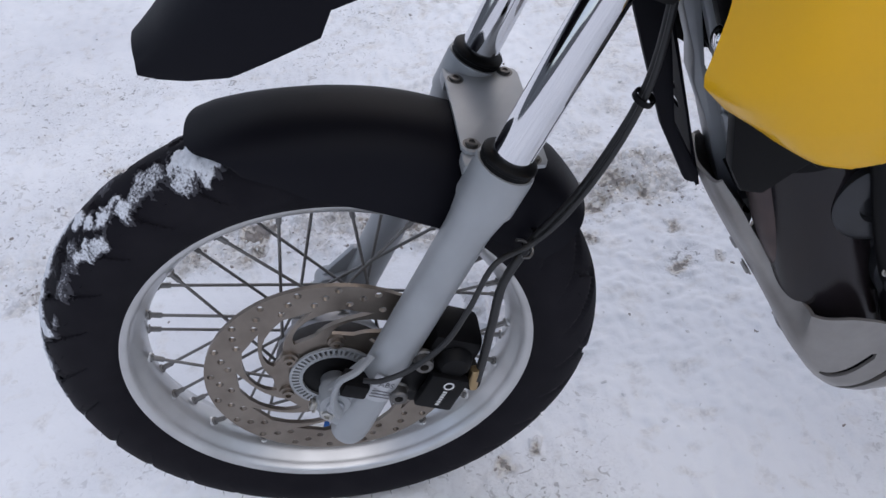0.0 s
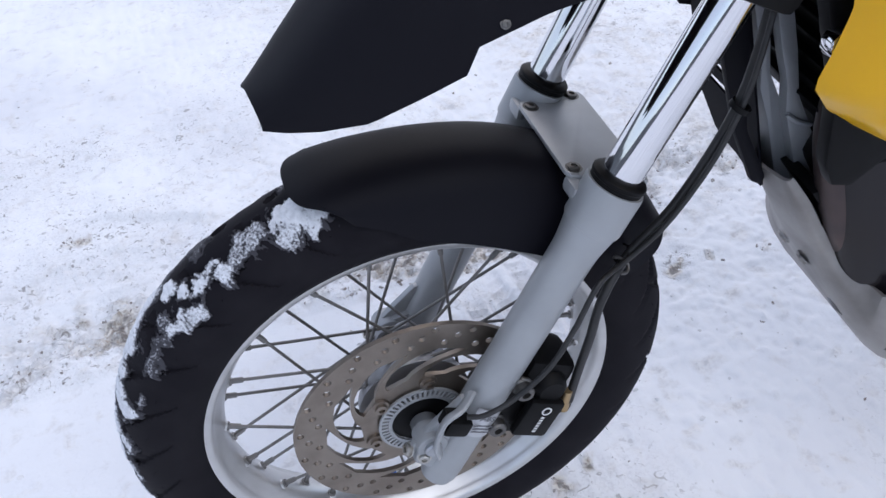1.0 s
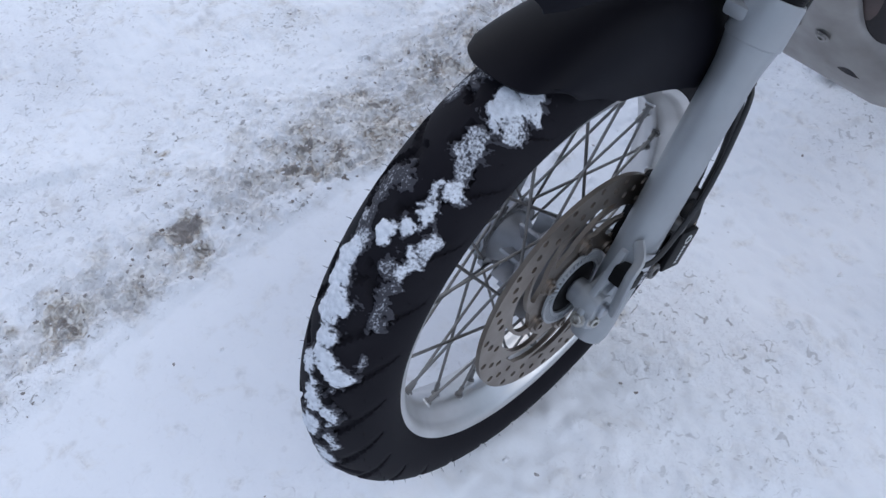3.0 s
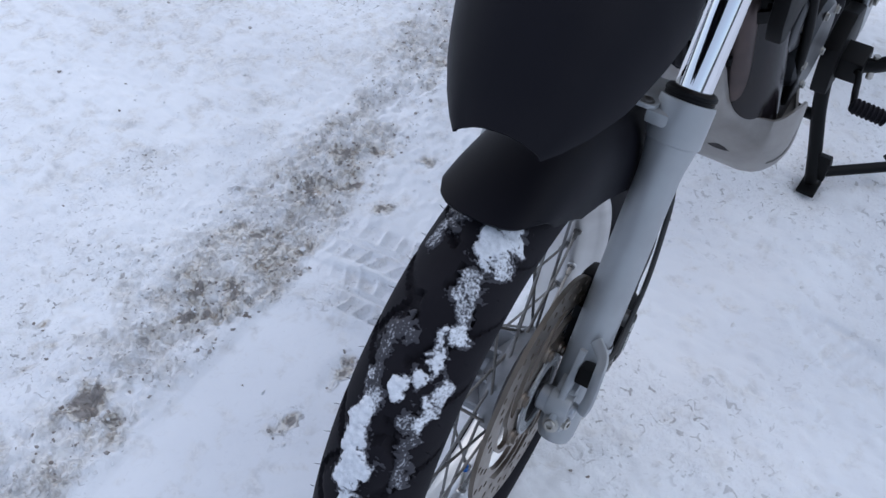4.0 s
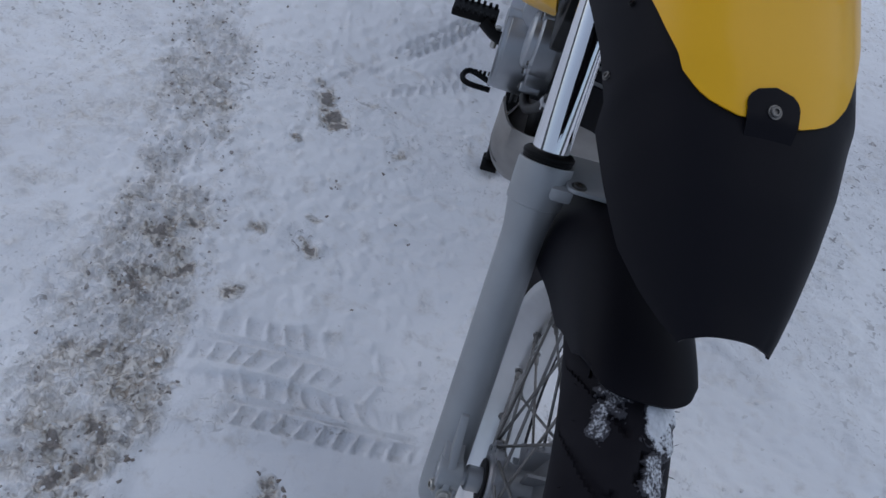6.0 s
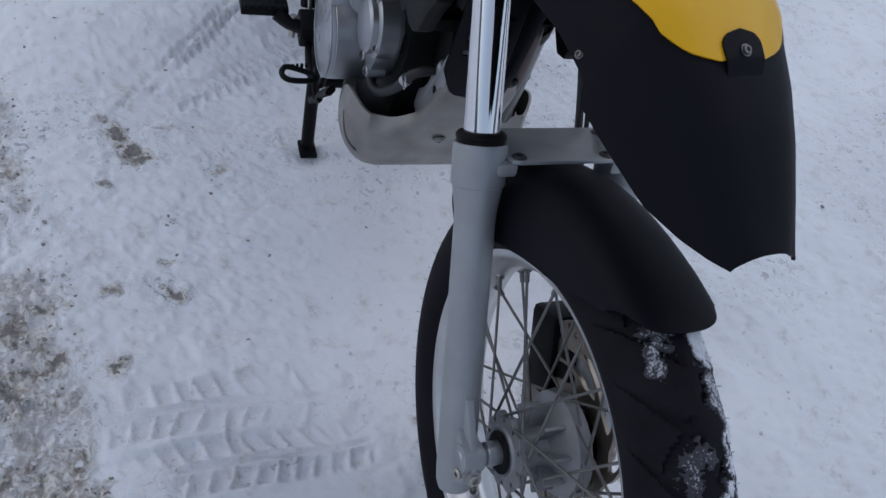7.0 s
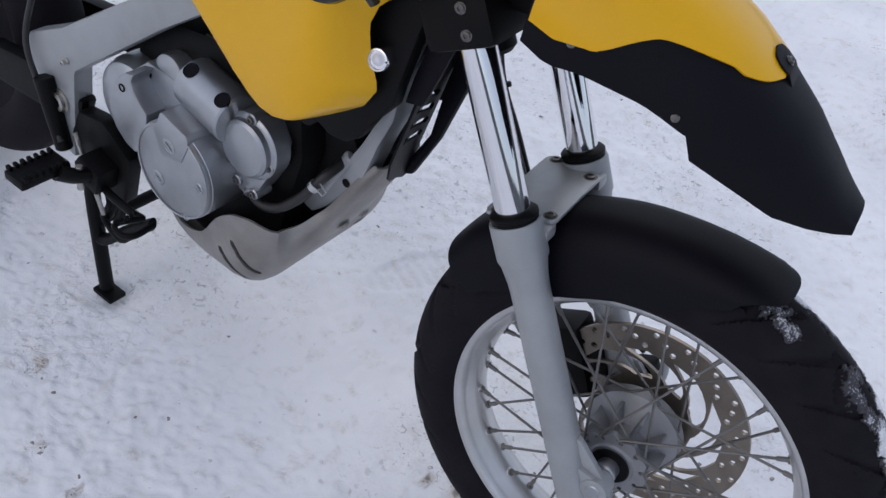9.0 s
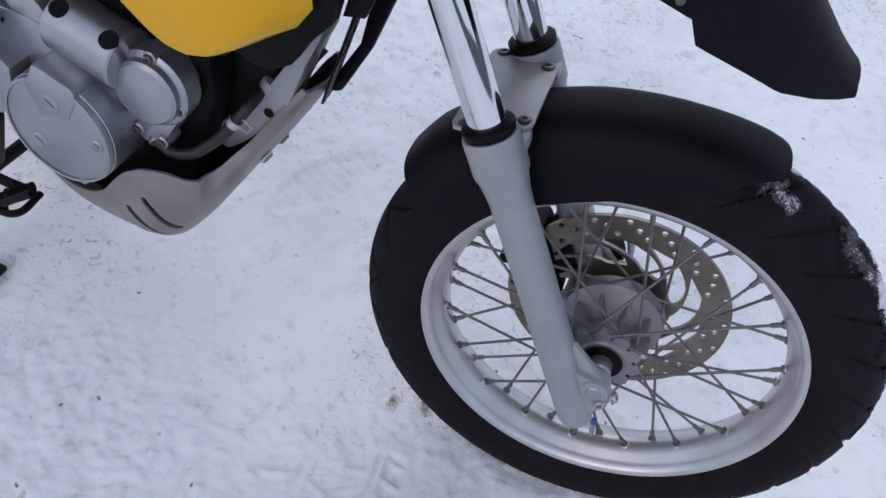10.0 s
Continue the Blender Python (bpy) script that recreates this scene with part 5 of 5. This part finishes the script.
# ---- skid plate ----
def build_skid_plate():
    st = np.array([(-0.815, 0.284), (-0.74, 0.264), (-0.67, 0.251), (-0.615, 0.257), (-0.572, 0.276), (-0.538, 0.322), (-0.510, 0.372), (-0.485, 0.418), (-0.460, 0.466), (-0.440, 0.508), (-0.428, 0.540)])
    half = np.array([0.096, 0.122, 0.138, 0.147, 0.147, 0.130, 0.098, 0.068, 0.060, 0.056, 0.046])
    rise = np.array([0.018, 0.036, 0.086, 0.148, 0.148, 0.092, 0.044, 0.030, 0.027, 0.025, 0.018])
    line = smooth_line([(x, 0, z) for x, z in st], 10)
    tpos = np.linspace(0, len(st) - 1, len(line))
    half = [p.x for p in smooth_line([(w, 0, 0) for w in half], 10)]
    rise = [p.x for p in smooth_line([(h, 0, 0) for h in rise], 10)]
    rows = []
    for i, p in enumerate(line):
        w, h = half[i], rise[i]
        d = (line[min(i + 1, len(line) - 1)] - line[max(i - 1, 0)]).normalized()
        nrm = Vector((-d.z, 0, d.x))                  # towards the engine
        blend = min(1.0, max(0.0, (tpos[i] - 1.0) / 2.0)) * min(1.0, max(0.0, (7.2 - tpos[i]) / 2.0))
        up = (nrm * (1 - blend) + Vector((0, 0, 1)) * blend).normalized()
        row = []
        for k in range(41):
            s = k / 20 - 1
            a = abs(s)
            side_up = max(0.0, (a - 0.45) / 0.55)          # a rounded trough: flat floor, curved corner, steep wing
            y = w * (0.68 * min(a / 0.50, 1) + 0.32 * math.sin(min(side_up * 1.5, 1) * math.pi / 2) * min(1.0, max(0.0, (a - 0.45) / 0.06))) * math.copysign(1, s)
            lift_ = h * (blend * (0.55 * side_up ** 1.9 + 0.45 * side_up ** 1.1) + (1 - blend) * a ** 1.7)
            row.append(p + Vector((0, y, 0)) + up * lift_)
        rows.append(row)
    bm = skin(rows, 0.004)
    me = bpy.data.meshes.new("tmp")
    bm.to_mesh(me)
    bm.free()
    plate = bpy.data.objects.new("tmp_plate", me)
    cut = bmesh.new()
    for side in (-1, 1):
        for (x0, z0), (x1, z1) in (((-0.602, 0.368), (-0.556, 0.322)), ((-0.628, 0.338), (-0.582, 0.292))):
            b2 = prism([(x0, z0), (x0 + 0.001, z0 - 0.008), (x1 - 0.007, z1 - 0.001), (x1, z1 - 0.003), (x1 + 0.001, z1 + 0.004), (x0 + 0.006, z0 + 0.001)], side * 0.098, side * 0.22, 0)
            cut = join(cut, b2)
    bmesh.ops.recalc_face_normals(cut, faces=cut.faces)
    cme = bpy.data.meshes.new("tmp")
    cut.to_mesh(cme)
    cutter = bpy.data.objects.new("tmp_cutter", cme)
    for o in (plate, cutter):
        scene.collection.objects.link(o)
    mod = plate.modifiers.new("cut", "BOOLEAN")
    mod.operation, mod.object, mod.solver, mod.use_self = "DIFFERENCE", cutter, "EXACT", True
    done = bpy.data.meshes.new_from_object(plate.evaluated_get(bpy.context.evaluated_depsgraph_get()))
    bm = bmesh.new()
    bm.from_mesh(done)
    for o in (plate, cutter):
        bpy.data.objects.remove(o)
    skid = body_part("skid_plate", bm, PLATE, bike, "bare aluminium skid plate with slots, scuffed and dirty", 40)
    for y in (-0.022, 0.022):
        p = Vector((-0.497, y, 0.394))
        add_bolt(skid, p, (0.85, 0, -0.5), 0.008, 0.004, PLATE, BODY)
    return skid


build_skid_plate()


# ---- footrests, pedals, stands ----
def build_footrest(side):
    arm = prism([(-0.865, 0.335), (-0.875, 0.29), (-0.915, 0.30), (-0.925, 0.33), (-0.91, 0.35)], side * 0.125, side * 0.175, 0.005)
    arm = tube([(-0.892, side * 0.16, 0.318), (-0.898, side * 0.19, 0.325), (-0.908, side * 0.215, 0.338)], 0.020, 12, bm=arm, flat=0.6)
    rest = body_part("footrest", arm, DARK, bike, "black folding footrest with a toothed tread")
    body_part("tread", box((0.044, 0.085, 0.016), (-0.925, side * (0.252 if side > 0 else 0.235), 0.342), 0.004), DARK, rest)
    for k in range(7):
        for x in (-0.934, -0.896):
            body_part("tooth", box((0.010, 0.006, 0.007), (x - 0.010, side * ((0.217 if side > 0 else 0.200) + 0.0115 * k), 0.352), 0.001), DARK, rest)
    body_part("pivot_pin", rod((-0.894, side * 0.186, 0.300), (-0.894, side * 0.186, 0.345), 0.006, segs=12), BOLT, rest)
    hanger = prism([(-0.84, 0.36), (-0.86, 0.26), (-0.95, 0.27), (-0.985, 0.33), (-0.96, 0.39), (-0.90, 0.40)], side * 0.105, side * 0.135, 0.006)
    body_part("hanger_plate", hanger, DARK, rest)
    return rest


for side in (-1, 1):
    build_footrest(side)

# gear lever on the left, brake pedal on the right
lever = tube([(-0.90, 0.150, 0.30), (-0.86, 0.172, 0.322), (-0.80, 0.184, 0.327), (-0.778, 0.190, 0.322)], 0.0055, 10)
lever = body_part("gear_lever", lever, DARK, bike, "black gear lever with a ribbed rubber")
pedal_rubber = rod((-0.774, 0.188, 0.320), (-0.790, 0.244, 0.306), 0.0115, segs=14, bevel=0.002)
lever_rubber = body_part("lever_rubber", pedal_rubber, RUBBER, lever)
for k in range(7):
    body_part("rib", rod((-0.776 - 0.0021 * k, 0.194 + 0.0075 * k, 0.3185 - 0.0019 * k), (-0.777 - 0.0021 * k, 0.1975 + 0.0075 * k, 0.3176 - 0.0019 * k), 0.0138, segs=14, bevel=0.001), RUBBER, lever_rubber)
pedal = tube([(-0.90, -0.150, 0.300), (-0.86, -0.160, 0.298), (-0.80, -0.168, 0.305), (-0.765, -0.172, 0.313)], 0.007, 10, flat=0.7)
pedal = body_part("brake_pedal", pedal, DARK, bike, "black brake pedal with a serrated loop")
body_part("pedal_tread", tube([(-0.765, -0.168, 0.313), (-0.778, -0.210, 0.317), (-0.755, -0.222, 0.319), (-0.738, -0.210, 0.319), (-0.742, -0.170, 0.315)], 0.005, 8), DARK, pedal)
for k in range(5):
    body_part("tooth", box((0.005, 0.005, 0.007), (-0.775 + 0.001 * k, -0.178 - 0.008 * k, 0.323), 0.001), DARK, pedal)

stand = tube([(-0.962, -0.116, 0.300), (-0.966, -0.118, 0.215), (-0.958, -0.119, 0.12), (-0.946, -0.119, 0.0)], 0.0135, 12)
stand = body_part("centre_stand", stand, DARK, bike, "black centre stand resting on the snow")
body_part("stand_leg", tube([(-0.935, 0.112, 0.270), (-0.945, 0.122, 0.180), (-0.954, 0.142, 0.08), (-0.960, 0.157, 0.0)], 0.0135, 12), DARK, stand)
for y, x in ((-0.119, -0.944), (0.157, -0.957)):
    body_part("stand_foot", box((0.050, 0.036, 0.010), (x + 0.004, y, -0.010), 0.003), DARK, stand)
body_part("stand_gusset", prism([(-0.945, 0.075), (-0.965, 0.070), (-1.000, 0.030), (-0.985, 0.012), (-0.955, 0.010)], 0.150, 0.178, 0.003), DARK, stand)
lever_arm = body_part("kick_lever", rod((-0.965, 0.166, 0.024), (-1.056, 0.276, 0.030), 0.0105, segs=14, bevel=0.003), DARK, stand, "black kick lever with a pointed pad")
pad = prism([(-0.036, -0.004), (-0.030, 0.006), (0.020, 0.016), (0.030, 0.010), (0.026, -0.004)], -0.012, 0.012, 0.002)
pad.transform(pose(-1.060, 0.284, 0.032, 0, 0, 40))
body_part("pad", pad, DARK, lever_arm)
body_part("stand_arm", tube([(-0.958, -0.121, 0.120), (-0.93, -0.121, 0.130), (-0.87, -0.121, 0.190), (-0.807, -0.121, 0.246)], 0.012, 12, flat=0.6), DARK, stand)
body_part("cross_tube", rod((-0.955, -0.116, 0.155), (-0.948, 0.125, 0.155), 0.011, segs=14), DARK, stand)
body_part("stand_link", tube([(-0.935, -0.125, 0.29), (-0.905, -0.128, 0.235), (-0.925, -0.128, 0.19), (-0.885, -0.128, 0.165), (-0.86, -0.126, 0.185)], 0.006, 8), DARK, stand)
for dx in (0.0, 0.022):
    body_part("return_spring", tube([(-0.915 + dx, -0.118, 0.285), (-0.905 + dx, -0.118, 0.235), (-0.925 + dx, -0.118, 0.185)], 0.0075, 10), DARK, stand)

# ---- rear end, seen past the engine ----
REAR = Vector((-1.475, 0, 0.325))
rear_m = Matrix.Translation(REAR) @ Matrix.Rotation(radians(-90), 4, "X")
rim_prof = [(0.232, 0.045), (0.226, 0.038), (0.212, 0.02), (0.210, -0.02), (0.226, -0.038), (0.232, -0.045), (0.222, -0.046), (0.205, -0.03), (0.198, 0.0), (0.205, 0.03), (0.222, 0.046)]
rear = part("rear_wheel", revolve([(0.02, -0.08), (0.05, -0.078), (0.045, 0.0), (0.05, 0.078), (0.02, 0.08)], 36), ENGINE, bike, "spoked rear wheel", BODY @ rear_m)
part("rim", revolve(rim_prof, 96, closed=True), RIM, rear, m=BODY @ rear_m)
part("tyre", revolve([(0.2575 + 0.063 * math.cos(t), 0.064 * math.sin(t)) for t in np.linspace(-2.3, 2.3, 28)], 120), RUBBER, rear, m=BODY @ rear_m)
for k in range(28):
    a = 2 * math.pi * k / 28
    s = 1 if k % 2 else -1
    p = Vector((0.045 * math.cos(a + s * 1.1), 0.045 * math.sin(a + s * 1.1), 0.05 * (1 if k % 4 < 2 else -1)))
    part("spoke", rod(p, Vector((0.2 * math.cos(a), 0.2 * math.sin(a), 0.0)), 0.0022, segs=6), SPOKE, rear, m=BODY @ rear_m)
for side in (-1, 1):
    body_part("swingarm", prism([(-0.96, 0.40), (-0.98, 0.34), (-1.46, 0.30), (-1.50, 0.325), (-1.46, 0.35), (-1.05, 0.415)], side * 0.095, side * 0.125, 0.008), DARK, bike, "black swingarm")
    body_part("subframe_tube", tube([(-0.80, side * 0.10, 0.72), (-0.98, side * 0.115, 0.62), (-1.2, side * 0.12, 0.66), (-1.5, side * 0.12, 0.74)], 0.013, 10), DARK, bike)
body_part("rear_brake_hose", tube([(-1.05, -0.128, 0.56), (-1.07, -0.14, 0.46), (-1.03, -0.145, 0.38), (-0.99, -0.15, 0.32)], 0.005, 8), HOSE, bike)
body_part("brake_cylinder", rod((-1.03, -0.142, 0.42), (-0.995, -0.142, 0.30), 0.017, 0.014, 16), DARK, bike)
body_part("exhaust_link", rod((-0.95, -0.15, 0.36), (-0.90, -0.145, 0.22), 0.004, segs=8), BOLT, bike)
body_part("seat", prism([(-0.72, 0.86), (-0.78, 0.76), (-1.0, 0.68), (-1.4, 0.72), (-1.6, 0.78), (-1.6, 0.86), (-1.2, 0.80)], -0.13, 0.13, 0.02), DARK, bike, "black seat")


# ---- loose grit and snow crumbs lying on the ground ----
def crumbs(name, mat, count, size, density, label, seed):
    rng = np.random.RandomState(seed)
    verts, faces = [], []
    base = bmesh.new()
    bmesh.ops.create_icosphere(base, subdivisions=1, radius=1.0)
    bv = np.array([v.co[:] for v in base.verts])
    bf = [[v.index for v in f.verts] for f in base.faces]
    base.free()
    made = 0
    while made < count:
        x, y = rng.uniform(-1.7, 0.9), rng.uniform(-1.7, 2.0)
        if rng.uniform() > density(x, y):
            continue
        s = size * rng.uniform(0.45, 1.0) ** 2 * 1.6
        hit, p, _, _ = ground.ray_cast((x, y, 1), (0, 0, -1))
        z = p.z if hit else 0
        a = rng.uniform(0, 6.28)
        v = bv * (1 + 0.55 * rng.uniform(-1, 1, (len(bv), 1))) * (s, s * rng.uniform(0.5, 1), s * rng.uniform(0.3, 0.6))
        v = np.stack([v[:, 0] * math.cos(a) - v[:, 1] * math.sin(a) + x, v[:, 0] * math.sin(a) + v[:, 1] * math.cos(a) + y, v[:, 2] + z + 0.05 * s], -1)
        off = len(verts)
        verts += v.tolist()
        faces += [[i + off for i in f] for f in bf]
        made += 1
    me = bpy.data.meshes.new(name)
    me.from_pydata(verts, [], faces)
    me.materials.append(mat)
    return tagged(new(name, me), label, name.replace("_", " "), kind="stuff")


def in_strip(x, y):
    return float(np.interp(x, STRIP_X, STRIP_OUT)) - 0.02 < y < float(np.interp(x, STRIP_X, STRIP_IN)) + 0.02


def grit_density(x, y):
    near = max(math.exp(-((x - sx) ** 2 + (y - sy) ** 2) / (1.0 * r) ** 2) for sx, sy, r in SPOTS)
    return min(1.0, (0.5 if in_strip(x, y) else 0.008) + 0.8 * near)


def snow_density(x, y):
    if in_strip(x, y):
        return 0.9
    if -0.5 < y < 0 and x > -0.17:
        return 0.02
    return 0.16 if y < -0.5 else 0.10


crumbs("ground_grit", GRIT, 750, 0.0034, grit_density, "dark frozen grit scattered on the snow", 3)
crumbs("snow_crumbs", LUMP, 3200, 0.0036, snow_density, "small crumbs of frozen snow", 4)
